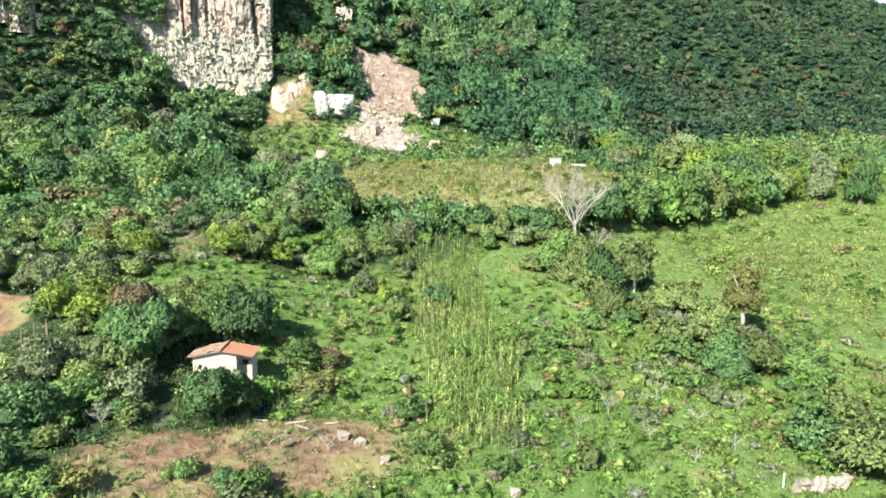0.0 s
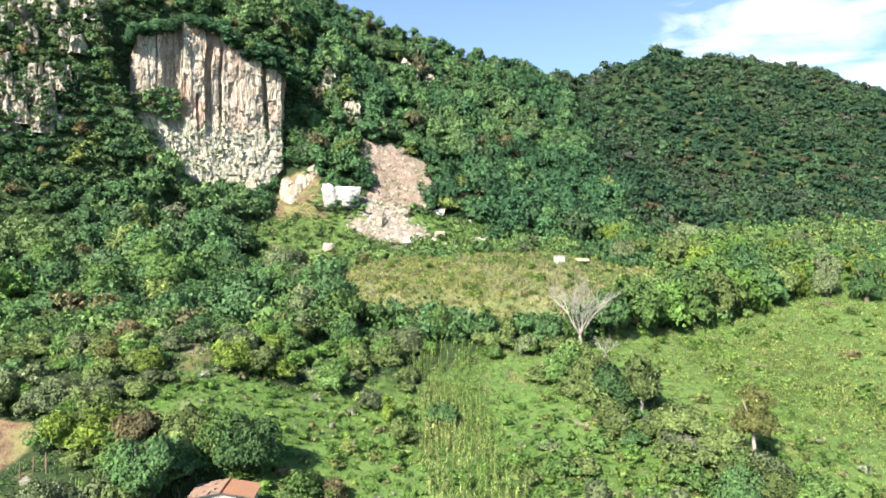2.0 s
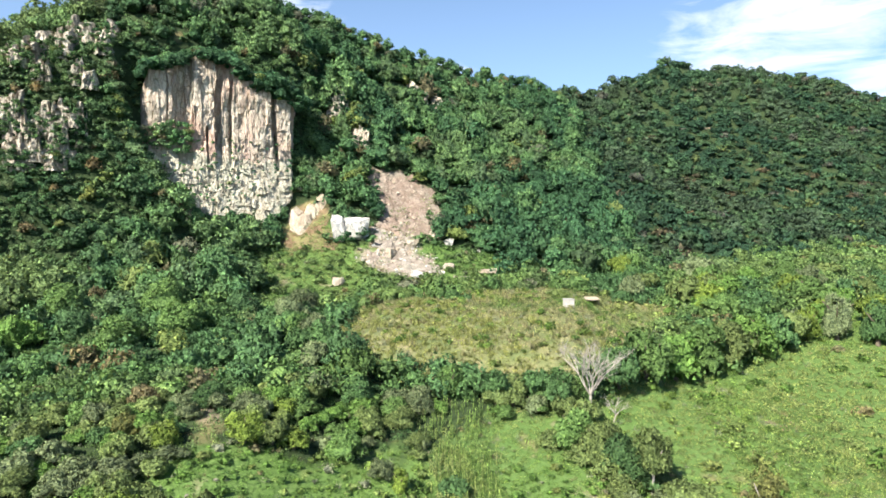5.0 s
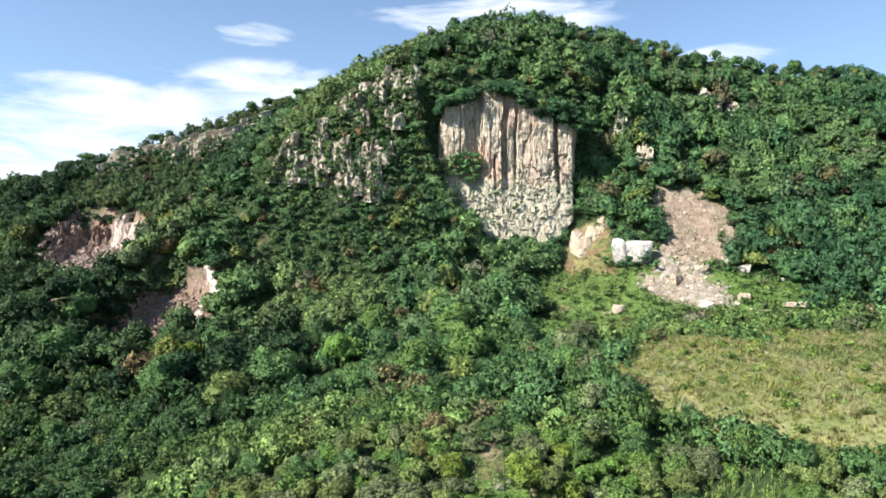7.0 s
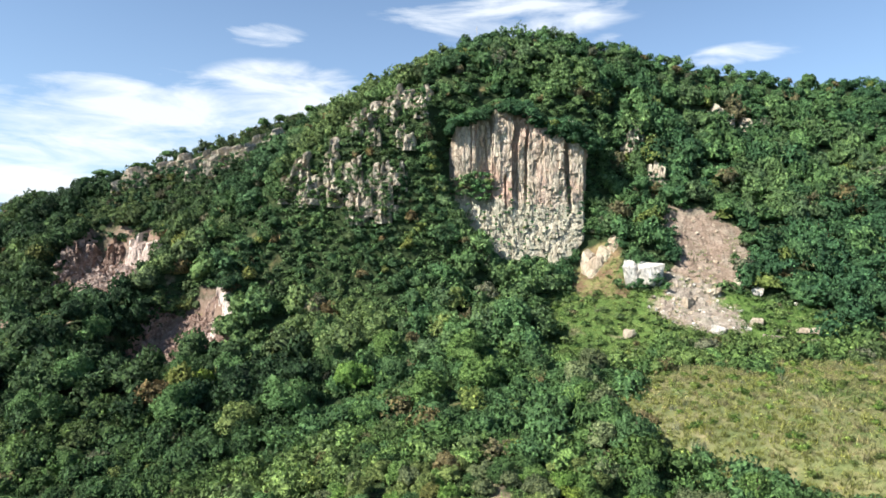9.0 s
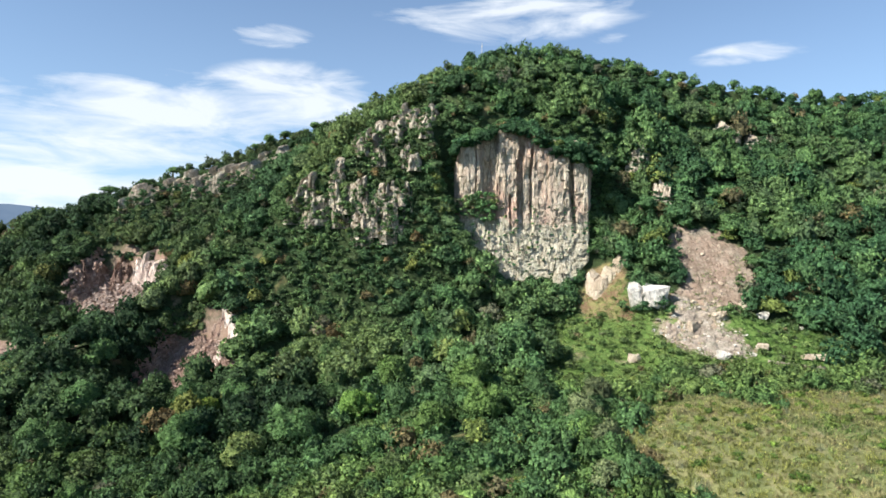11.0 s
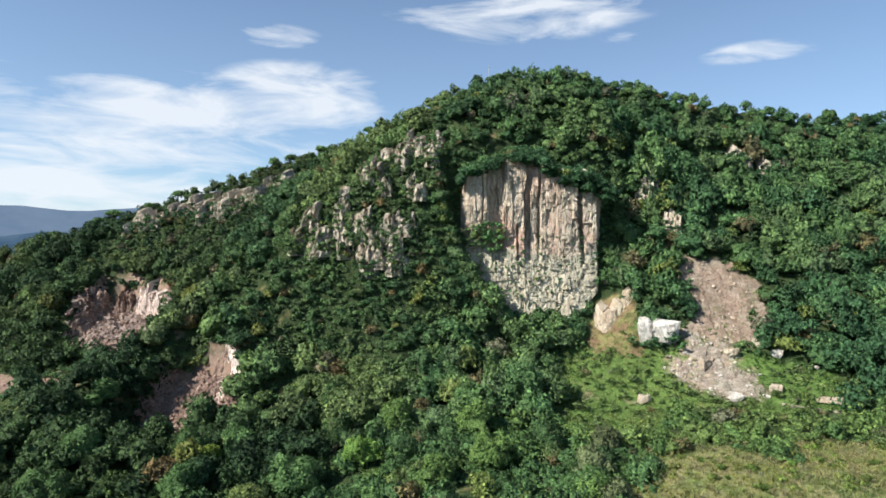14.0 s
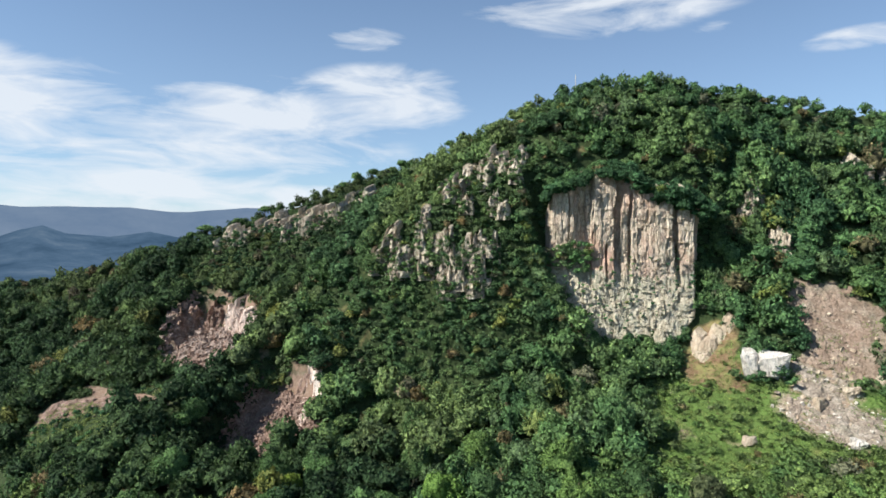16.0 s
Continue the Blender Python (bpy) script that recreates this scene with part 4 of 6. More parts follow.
outcrop(-52.4, 196.4, 39.5, 9.5, 10.0, 0.45, -12, 913, "broad tan sandy rock outcrop below the cliff")
outcrop(-42.6, 202.0, 46.0, 7.5, 8.0, 0.4, 20, 914, "small tan rock outcrop beneath overhanging trees")
outcrop(-47.2, 199.8, 45.5, 6.0, 5.5, 0.7, 5, 915, "low broken tan rock ledge between outcrops")
boulder(-33.6, 172.4, (3.0, 2.4, 2.8), M_TAN, "low tan boulder in greenery at the slope foot", 16, 0.3, 10)
boulder(-2.9, 198.9, (3.2, 2.4, 2.4), M_PALE, "pale boulder beside the landslip", 17, 0.3, 0)

boulder(-7.0, 201.0, (5.0, 3.4, 3.6), M_TAN, "tan block on the landslip", 19, 0.35, 0)
boulder(-20.5, 190.0, (4.0, 3.0, 2.6), M_TAN, "tan block on the landslip", 20, 0.4, 50)
boulder(-14.5, 195.0, (3.6, 3.0, 3.0), M_TAN, "tan block on the landslip", 21, 0.4, 20)
boulder(-12.0, 180.5, (3.4, 2.4, 2.4), M_PALE, "pale block at the foot of the landslip", 23, 0.35, 15)
boulder(-2.6, 186.0, (3.4, 2.4, 1.8), M_TAN, "flat tan boulder above the meadow", 24, 0.3, 0)
boulder(9.5, 185.5, (6.4, 3.0, 1.6), M_TAN, "flat tan boulder above the meadow", 25, 0.35, 5)
boulder(-46.0, 140.5, (2.2, 1.8, 1.5), M_PALE, "small pale stone at the wood's edge", 26, 0.2, 0)
boulder(-174.5, 108.5, (4.5, 3.2, 3.6), M_TAN, "pale block beside the quarry road", 27, 0.3, 0)
boulder(-179.0, 113.0, (4.0, 3.2, 5.0), M_PINK, "pinkish block at the quarry mouth", 28, 0.3, 0)

rr = np.random.RandomState(77)


def inside(mask, x0, x1, y0, y1, n, level=0.7):
    P = np.stack([x0 + (x1 - x0) * rr.rand(n), y0 + (y1 - y0) * rr.rand(n)], 1)
    return P[mask(P[:, 0], P[:, 1]) > level]


P = inside(m_slide, -34, 8, 176, 226, 1500)
stones("landslip_rubble", "pale broken stones lying on the bare landslip", P, 0.14 + 0.8 * rr.rand(len(P)) ** 5, 501, M_TAN)
P = inside(m_slide, -34, 8, 172, 198, 520, 0.4)
stones("landslip_stones", "white broken stones spread at the landslip's foot", P, 0.14 + 0.7 * rr.rand(len(P)) ** 5, 502, M_PALE)

def rock_skin(name, label, category, mask, level, x0, x1, y0, y1, mat, seed, res=0.4, amp=0.45, block=1.0, parent=None):
    """Bare broken ground: a fine jointed relief laid over the slope wherever the mask says so."""
    rng_ = np.random.RandomState(seed)
    xs, ys = np.arange(x0, x1, res), np.arange(y0, y1, res)
    X, Y = np.meshgrid(xs, ys)
    Z = terrain(X, Y)
    gy_, gx_ = np.gradient(Z, res)
    N = np.stack([-gx_, -gy_, np.ones_like(Z)], -1)
    N /= np.linalg.norm(N, axis=2, keepdims=True)
    h = sum(cells(X + 0.3 * Y, Y, rng_, w * block, l * block, a, 1.0, 0.8)[0] for w, l, a in ((3.0, 3.4, 0.5), (1.3, 1.5, 0.4), (0.6, 0.7, 0.22)))
    M = mask(X, Y)
    lift = 0.25 + amp * h - 2.5 * np.clip(level + 0.12 - M, 0, 0.4)
    V = (np.stack([X, Y, Z], -1) + N * lift[..., None]).reshape(-1, 3)
    idx = np.arange(X.size).reshape(X.shape)
    F = np.stack([idx[:-1, :-1], idx[:-1, 1:], idx[1:, 1:], idx[1:, :-1]], -1)[M[:-1, :-1] > level].reshape(-1, 4)
    use, inv = np.unique(F, return_inverse=True)
    ob = mesh_part(name, V[use], inv.reshape(F.shape), mat, parent, label if parent else "")
    return ob if parent else tagged(ob, label, category)


M_SLIPEARTH = rock_material("slip_earth", (0.17, 0.125, 0.095), (0.28, 0.215, 0.165), (0.41, 0.345, 0.28), 0.25, streak=False, scale=0.3, joints=0.1, blush=0.1)
M_SLIP = rock_material("slip_rock", (0.19, 0.155, 0.12), (0.33, 0.285, 0.235), (0.52, 0.47, 0.41), 0.25, streak=False, scale=0.45, joints=0.25, blush=0.08)
slip = tagged(new("landslip"), "bare pinkish-tan landslip of broken rock and earth", "landslip")
slip_mask = lambda x, y: m_slide(x, y) - 0.4 * (fbm(x, y, 5, 57, 3) > 0.2) * (y < 203)
rock_skin("earth_slope", "bare pinkish-brown earth slope", "", lambda x, y: slip_mask(x, y) * (y > 201.5 + 3 * fbm(x, y, 6, 59, 2)), 0.48, -36, 4, 174, 232, M_SLIPEARTH, 31, 0.42, 0.14, 1.0, slip)
rock_skin("rubble_fan", "pale grey fan of broken rock", "", lambda x, y: slip_mask(x, y) * (y <= 201.5 + 3 * fbm(x, y, 6, 59, 2)), 0.48, -36, 4, 174, 232, M_SLIP, 35, 0.42, 0.3, 1.0, slip)
rock_skin("scar_bed", "dark red broken rock bed of the erosion scar", "erosion scar", lambda x, y: m_scar(x, y) * (x < -140.0 - 0.4 * (y - 122)), 0.42, -166, -130, 97, 134, M_RED, 32, 0.4, 0.7)
rock_skin("scar_wall", "pale pinkish rock strip beside the erosion scar", "erosion scar", lambda x, y: ell(x, y, -138.2 - 0.4 * (y - 122), y, 3.4, 1.0) * sm(112.5, 114.5, y) * sm(135.5, 133, y) + 0.35 * fbm(x, y, 4, 58, 3), 0.55, -152, -128, 111, 137, M_FRESH, 33, 0.36, 0.6)
rock_skin("quarry_bank", "red earth bank below the quarry road", "earth bank", m_bank, 0.72, -222, -180, 82, 103, M_RED, 34, 0.5, 0.35)

# ---- quarry ----
def quarry():
    q = tagged(new("quarry"), "fresh pinkish quarry cut into the wooded slope", "quarry")
    # red rock on the shaded faces is darker, so colour carries some shade
    for name, seed, x, y, z0, w, h, turn, mat, lab, lean in (
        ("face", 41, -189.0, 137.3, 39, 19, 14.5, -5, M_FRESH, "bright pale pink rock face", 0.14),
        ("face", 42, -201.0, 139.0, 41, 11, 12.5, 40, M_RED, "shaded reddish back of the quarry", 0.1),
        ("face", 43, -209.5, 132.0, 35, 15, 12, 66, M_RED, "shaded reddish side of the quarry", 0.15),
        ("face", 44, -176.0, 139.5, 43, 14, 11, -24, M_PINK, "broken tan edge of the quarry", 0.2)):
        V, F = rock_face(seed, w, h, lean, 2.0 if mat is M_FRESH else 3.0, 0.4 if mat is M_FRESH else 1.0, 0.3, 5.5, 0.45, 0.7)
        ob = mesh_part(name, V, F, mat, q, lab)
        ob.matrix_basis = pose(x, y, z0, 0, 0, turn)


quarry()
P = inside(m_quarry, -216, -166, 108, 139, 6000, 0.3)
stones("quarry_rubble", "heap of broken pinkish quarry stones", P[::3], 0.3 + 1.1 * rr.rand(len(P[::3])) ** 2.5, 503, M_RUBBLE)
stones("quarry_stones", "reddish broken stones below the quarry face", P[1::3], 0.35 + 0.9 * rr.rand(len(P[1::3])) ** 2.5, 505, M_RED)
P = inside(m_scar, -164, -132, 98, 130, 6000, 0.2)
stones("scar_rubble", "loose reddish stones in the erosion scar", P, 0.28 + 0.8 * rr.rand(len(P)) ** 2.5, 504, M_RED)

# ---- far mountains ----
def far_mountains():
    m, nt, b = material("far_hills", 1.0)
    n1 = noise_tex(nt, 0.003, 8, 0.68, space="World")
    # haze is painted: dark blue near range, paler blue far range
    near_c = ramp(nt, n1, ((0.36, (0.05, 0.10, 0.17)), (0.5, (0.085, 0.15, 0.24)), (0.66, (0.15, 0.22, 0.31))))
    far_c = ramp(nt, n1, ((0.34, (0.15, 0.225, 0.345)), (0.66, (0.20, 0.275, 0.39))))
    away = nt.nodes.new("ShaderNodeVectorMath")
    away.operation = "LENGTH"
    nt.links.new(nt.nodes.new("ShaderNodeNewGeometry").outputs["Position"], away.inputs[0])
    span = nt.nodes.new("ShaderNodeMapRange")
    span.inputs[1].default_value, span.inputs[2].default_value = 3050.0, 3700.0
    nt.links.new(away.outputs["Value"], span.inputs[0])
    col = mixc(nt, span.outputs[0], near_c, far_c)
    # the backdrop glows with this colour and takes no sunlight
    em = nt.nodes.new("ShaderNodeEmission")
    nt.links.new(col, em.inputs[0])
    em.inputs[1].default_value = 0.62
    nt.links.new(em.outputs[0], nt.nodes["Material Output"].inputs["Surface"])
    az = np.radians(np.linspace(-180, 180, 241))
    R = np.array([1300, 1900, 2500, 3000, 3400, 3700, 4000, 4300, 4600])
    A, RR = np.meshgrid(az, R)
    X, Y = np.sin(A) * RR, np.cos(A) * RR
    h1 = 150 + 230 * fbm(np.cos(A) * 9 + 40, np.sin(A) * 9 + 40, 2.2, 61, 4)
    h2 = 205 + 60 * fbm(np.cos(A) * 9 + 40, np.sin(A) * 9 + 40, 2.0, 62, 4)
    Z = -75 + (RR > 1500) * 8 + h1 * np.exp(-((RR - 3000) / 420) ** 2) + (h2 + 75) * np.exp(-((RR - 4300) / 420) ** 2)
    Z += 25 * fbm(X + 9000, Y + 9000, 500, 63, 4) * (RR > 1600)
    idx = np.arange(A.size).reshape(A.shape)
    F = np.stack([idx[:-1, :-1], idx[:-1, 1:], idx[1:, 1:], idx[1:, :-1]], -1).reshape(-1, 4)
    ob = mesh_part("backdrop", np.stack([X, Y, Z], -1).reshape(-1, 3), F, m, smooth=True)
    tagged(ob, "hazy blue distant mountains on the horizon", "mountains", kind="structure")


far_mountains()


# ---- bushes against the blocks beside the landslip ----
rb = np.random.RandomState(88)
Q = np.array([(x + rb.uniform(-1, 1) * w, y - rb.uniform(0.3, 0.75) * w, z - h * rb.uniform(0.25, 0.6), rb.uniform(0.8, 1.8)) for x, y, z, w, h in (
    (-37.2, 191.7, 42.6, 4.2, 8.0), (-31.9, 195.0, 42.4, 6.0, 7.0)) for _ in range(12)])
stand("boulder_bushes", "green bushes growing against the pale rock blocks", Q[:, :2], Q[:, 3], BUSH_T, tones_for(Q[:, :2], 64, 0.03, 1.3), 65, heights=Q[:, 2])

# ---- bushes over the rim of the quarry and of the scar ----
Q = np.concatenate([np.stack([rb.uniform(-212, -170, 120), rb.uniform(140.6, 145.5, 120)], 1), np.stack([rb.uniform(-160, -136, 45), rb.uniform(133.5, 138, 45)], 1)])
stand("rim_bushes", "green bushes crowding the upper rim of the quarry", Q, rb.uniform(1.1, 2.4, len(Q)), BUSH_T, tones_for(Q, 67, 0.05, 0.75), 68)

Q = np.stack([rb.uniform(-214, -168, 400), rb.uniform(78, 108, 400)], 1)
Q = Q[(m_verge(Q[:, 0], Q[:, 1]) > 0.35) & (m_bank(Q[:, 0], Q[:, 1]) < 0.7) & (m_haul(Q[:, 0], Q[:, 1]) < 0.3)]
stand("verge_bushes", "small green bushes below the quarry road", Q, rb.uniform(0.7, 1.6, len(Q)), BUSH_T, tones_for(Q, 69, 0.05, 0.95), 70)

# ---- greenery on and over the cliff ----
Q = np.array(CRAG_SHRUBS)
stand("crag_shrubs", "green shrubs rooted on the ledges of the crags", Q[:, :2], Q[:, 3], BUSH_T, tones_for(Q[:, :2], 62), 63, heights=Q[:, 2])
rg = np.random.RandomState(55)
n_ = 330
s_ = rg.uniform(3, 56, n_)
d_ = rg.uniform(-0.2, 8.0, n_)
top_ = np.interp(s_, (4, 6, 15, 20, 25, 32, 35, 44, 50, 54), (87, 90, 93, 96, 95.5, 95, 91.0, 90, 88, 84)) + np.clip(d_ - 2, 0, 9) * 0.5
xy_ = np.stack([CLIFF_O[0] + CLIFF_R[0] * s_ + CLIFF_N[0] * d_, CLIFF_O[1] + CLIFF_R[1] * s_ + CLIFF_N[1] * d_], 1)
# some hang over the edge, most of all on the broad wall
h_ = np.arange(n_) < 150
d_[h_] = rg.uniform(-2.2, 0.6, 150)
s_[h_] = np.where(rg.rand(150) < 0.66, rg.uniform(31, 54, 150), rg.uniform(4, 31, 150))
top_[h_] = np.interp(s_[h_], (4, 6, 15, 20, 25, 32, 35, 44, 50, 54), (87, 90, 93, 96, 95.5, 94, 91.0, 89.5, 87, 84)) - rg.uniform(0, 1, 150) ** 2 * np.where(s_[h_] > 31, 4.5, 1.8)
xy_ = np.stack([CLIFF_O[0] + CLIFF_R[0] * s_ + CLIFF_N[0] * d_, CLIFF_O[1] + CLIFF_R[1] * s_ + CLIFF_N[1] * d_], 1)
stand("cliff_top_shrubs", "green shrubs crowding over the cliff's upper edge", xy_, 1.0 + 1.9 * rg.rand(n_) ** 1.5, MID_T, tones_for(xy_, 56), 57, heights=np.maximum(terrain(xy_[:, 0], xy_[:, 1]), top_ - 0.3))
n_ = 260
s_ = np.where(np.arange(n_) < 75, rg.uniform(1, 18, n_), rg.uniform(5, 50, n_))
k_ = np.where(np.arange(n_) < 75, rg.uniform(0.7, 1.25, n_), rg.rand(n_))
low_ = np.interp(s_, (5, 14, 23, 36, 49), (62, 54, 46, 50, 62))
z_ = low_ + (70 - low_) * k_
d_ = -0.9 - 5.4 * np.clip(1 - (z_ - 44) / 25, 0, 1) ** 1.2
xy_ = np.stack([CLIFF_O[0] + CLIFF_R[0] * s_ + CLIFF_N[0] * d_, CLIFF_O[1] + CLIFF_R[1] * s_ + CLIFF_N[1] * d_], 1)
stand("cliff_ledge_plants", "small green plants rooted in the cliff's broken ledges", xy_, np.where(np.arange(n_) < 75, 1.2, 0.28) + np.where(np.arange(n_) < 75, 1.0, 0.65) * rg.rand(n_) ** 2, BUSH_T, tones_for(xy_, 58, 0.1, 1.5), 59, heights=z_)
n_ = 370
s_ = np.where(np.arange(n_) < 230, rg.uniform(-4, 60, n_), np.where(np.arange(n_) < 330, rg.uniform(36, 60, n_), rg.uniform(-6, 12, n_)))
d_ = np.interp(s_, (-6, 0, 5, 12, 23, 36, 46, 50, 58), (3, 1, -3, -6.5, -7.5, -7, -3, 0.5, 4)) - 5.0 * rg.rand(n_)
xy_ = np.stack([CLIFF_O[0] + CLIFF_R[0] * s_ + CLIFF_N[0] * d_, CLIFF_O[1] + CLIFF_R[1] * s_ + CLIFF_N[1] * d_], 1)
xy_ = xy_[m_brow(xy_[:, 0], xy_[:, 1] - 1) < 0.3]
n_ = len(xy_)
stand("cliff_foot_woods", "dense green trees along the foot of the cliff", xy_, 1.8 + 1.6 * rg.rand(n_), MID_T, tones_for(xy_, 60), 61)

# ---- trees and shrubs of the valley ----
LEAF = {k: foliage("leaves_" + k, c, 4.0, 0.5) for k, c in (
    ("dark", (0.106, 0.205, 0.081)), ("green", (0.146, 0.253, 0.082)), ("olive", (0.190, 0.256, 0.095)), ("bright", (0.157, 0.284, 0.074)),
    ("lime", (0.212, 0.302, 0.063)), ("yellow", (0.228, 0.246, 0.089)), ("grey", (0.183, 0.233, 0.125)), ("rust", (0.221, 0.192, 0.106)), ("teal", (0.111, 0.216, 0.095)))}
LEAF_WORD = {"dark": "dark green", "green": "green", "olive": "olive-green", "bright": "bright green", "lime": "lime-green", "yellow": "yellowing", "grey": "grey-green", "rust": "rust-brown", "teal": "deep bluish-green"}
CROWN_SHAPES = {
    "round": [crown(200 + i, 1250, 0.068, puffs=20, spread=0.62, body=0.68) for i in range(4)],
    "big": [crown(210 + i, 2500, 0.048, puffs=28, spread=0.62, body=0.7) for i in range(3)],
    "low": [crown(220 + i, 900, 0.08, puffs=15, flat=0.55, spread=0.7, body=0.66) for i in range(5)],
    "umbrella": [crown(240 + i, 2600, 0.04, puffs=20, flat=0.62, spread=0.66, body=0.7) for i in range(2)],
    "tall": [crown(260 + i, 2200, 0.042, puffs=17, flat=1.25, spread=0.45, body=0.7) for i in range(2)],
}
MESHES = {}


def crown_mesh(shape, i, tone):
    key = (shape, i, tone)
    if key not in MESHES:
        v, f, nv = CROWN_SHAPES[shape][i]
        v = v.copy()
        v[:, 2] = (v[:, 2] - v[:, 2].min()) / (v[:, 2].max() - v[:, 2].min())
        me = bpy.data.meshes.new("crown")
        fill(me, v, f)
        lean_normals(me, nv)
        me.materials.append(LEAF[tone])
        MESHES[key] = me
    return MESHES[key]


def stem_mesh(kind, seed):
    key = ("stem", kind, seed)
    if key not in MESHES:
        r_ = random.Random(seed)
        bm = bmesh.new()
        if kind == "trunk":
            top = (r_.uniform(-0.1, 0.1), r_.uniform(-0.1, 0.1), 1.0)
            tube(bm, [(0, 0, -0.15), (0.02, 0.01, 0.3), (top[0] * 0.6, top[1] * 0.6, 0.65), top], (0.075, 0.055, 0.045, 0.02), 7)
            for k in range(4):
                a, h = k * 1.57 + r_.random(), r_.uniform(0.4, 0.7)
                tube(bm, [(top[0] * h, top[1] * h, h), (math.cos(a) * 0.2, math.sin(a) * 0.2, h + 0.18), (math.cos(a) * 0.36, math.sin(a) * 0.36, h + 0.36)], (0.035, 0.025, 0.012), 5)
        else:
            for k in range(5):
                a, s = k * 1.26 + r_.random(), r_.uniform(0.25, 0.5)
                tube(bm, [(0, 0, -0.12), (math.cos(a) * s * 0.4, math.sin(a) * s * 0.4, 0.35), (math.cos(a) * s, math.sin(a) * s, 0.75)], (0.035, 0.025, 0.01), 5)
        me = bpy.data.meshes.new(kind)
        bm.to_mesh(me)
        bm.free()
        MESHES[key] = me
    return MESHES[key]


def plant(x, y, r, h, tone="green", shape="round", seed=0, clear=0.0, label="", group="", pale=False):
    """A tree or shrub: woody stem and a leafy crown. clear: bare trunk under the crown, in metres."""
    r_ = random.Random(seed * 7 + int(x * 13) + int(y * 29))
    tree = h > 3.6
    shape = "big" if shape == "round" and r > 2.6 and y < 100 else shape
    name, cat = ("tree", "tree") if tree else ("shrub", "shrub")
    label = label or f"{LEAF_WORD[tone]} {'small leafy tree' if tree else 'leafy shrub'} on the valley slope"
    ob = thing(name, label, cat, x, y, float(terrain(x, y)) - 0.05, r_.uniform(0, 360), group or ("valley trees" if tree else "valley shrubs"))
    st = new("trunk" if tree else "stem", stem_mesh("trunk" if tree else "stem", r_.randrange(4)))
    if not st.data.materials:
        st.data.materials.append(M_BARK)
    if pale:
        st.data = st.data.copy()
        st.data.materials[0] = M_PALEBARK
    st.parent = ob
    wide = (h * 0.75 if tree else r * 1.2)
    st.scale = (wide * (0.55 if pale else 1), wide * (0.55 if pale else 1), h * 0.8)
    cr = new("crown", crown_mesh(shape, r_.randrange(len(CROWN_SHAPES[shape])), tone))
    cr.parent = ob
    cr.location = (0, 0, clear)
    cr.scale = (r, r * r_.uniform(0.88, 1.1), h - clear)
    return ob


# beside the house
plant(-27.2, 56.6, 3.9, 7.2, "dark", "round", 1, 0.4, "large dark green broadleaf tree beside the small house")
plant(-20.6, 63.4, 3.5, 6.6, "dark", "round", 2, 0.4, "dark green broadleaf tree behind the small house")
plant(-24.0, 64.0, 2.8, 5.2, "green", "round", 3, 0.3)
plant(-18.9, 50.2, 2.9, 5.2, "dark", "round", 4, 0.1, "dark leafy tree standing before the house wall")
plant(-20.2, 52.6, 2.3, 3.5, "grey", "round", 45, 0.1, "grey-green shrub against the house wall")
plant(-18.0, 52.6, 2.0, 2.9, "olive", "round", 49, 0.1, "olive-green shrub hiding the foot of the house wall")
plant(-16.0, 54.6, 1.5, 2.6, "bright", "round", 5, 0.0, "round bright green shrub beside the house corner")
plant(-17.4, 53.9, 1.3, 2.3, "olive", "round", 44, 0.0, "olive-green shrub hiding the house corner")
plant(-12.2, 57.2, 2.4, 1.9, "yellow", "low", 6, 0.0, "low yellowing shrub at the yard's edge")
plant(-14.4, 62.0, 2.3, 3.2, "green", "round", 7, 0.0)
plant(-11.6, 62.6, 1.6, 2.4, "rust", "round", 8, 0.0, "reddish dry-leaved shrub beside the field")
plant(-18.4, 42.4, 1.15, 1.3, "green", "low", 9, 0.0, "small green shrub on the bare yard")
plant(-15.2, 41.6, 1.15, 1.7, "teal", "round", 10, 0.0, "deep bluish-green shrub on the bare yard")
plant(-26.5, 50.5, 2.4, 3.2, "grey", "round", 46, 0.0, "grey-green half-dry shrub near the house")
plant(-24.8, 47.6, 1.7, 2.0, "olive", "low", 47)
plant(-29.5, 48.5, 2.3, 3.2, "green", "round", 48)
plant(-24.6, 38.6, 2.2, 1.6, "yellow", "low", 11, 0.0, "yellow-flowered low shrub below the yard")
plant(-39.6, 63.0, 2.2, 4.6, "lime", "round", 12, 0.3, "bright lime-green tree beside the dirt track")
plant(-40.6, 66.8, 2.2, 3.6, "bright", "round", 13, 0.2)
# mid field
plant(-5.4, 74.0, 2.1, 3.3, "olive", "round", 14)
plant(-0.8, 78.5, 2.4, 3.0, "dark", "low", 15)
plant(-7.6, 79.0, 1.5, 3.7, "lime", "tall", 16, 0.2, "slim yellow-green young tree in the field")
plant(-10.4, 82.0, 1.8, 3.0, "grey", "round", 17, 0.0, "greyish half-dry shrub in the field")
plant(25.0, 80.0, 3.4, 9.2, "olive", "tall", 18, 3.0, "slender tree with a pale bare trunk in the field", pale=True)
plant(22.0, 82.5, 3.6, 6.2, "dark", "round", 19)
plant(19.5, 86.0, 3.7, 6.4, "olive", "round", 20)
plant(16.5, 90.0, 3.5, 6.0, "green", "round", 21)
plant(28.0, 73.5, 3.6, 6.0, "olive", "umbrella", 22, 2.2, "flat-topped olive tree in the low field")
plant(26.2, 70.2, 2.6, 2.8, "olive", "low", 23)
plant(34.4, 70.0, 2.7, 9.8, "yellow", "tall", 24, 3.4, "slender half-dry tree with rusty tiered crown and pale trunk", pale=True)
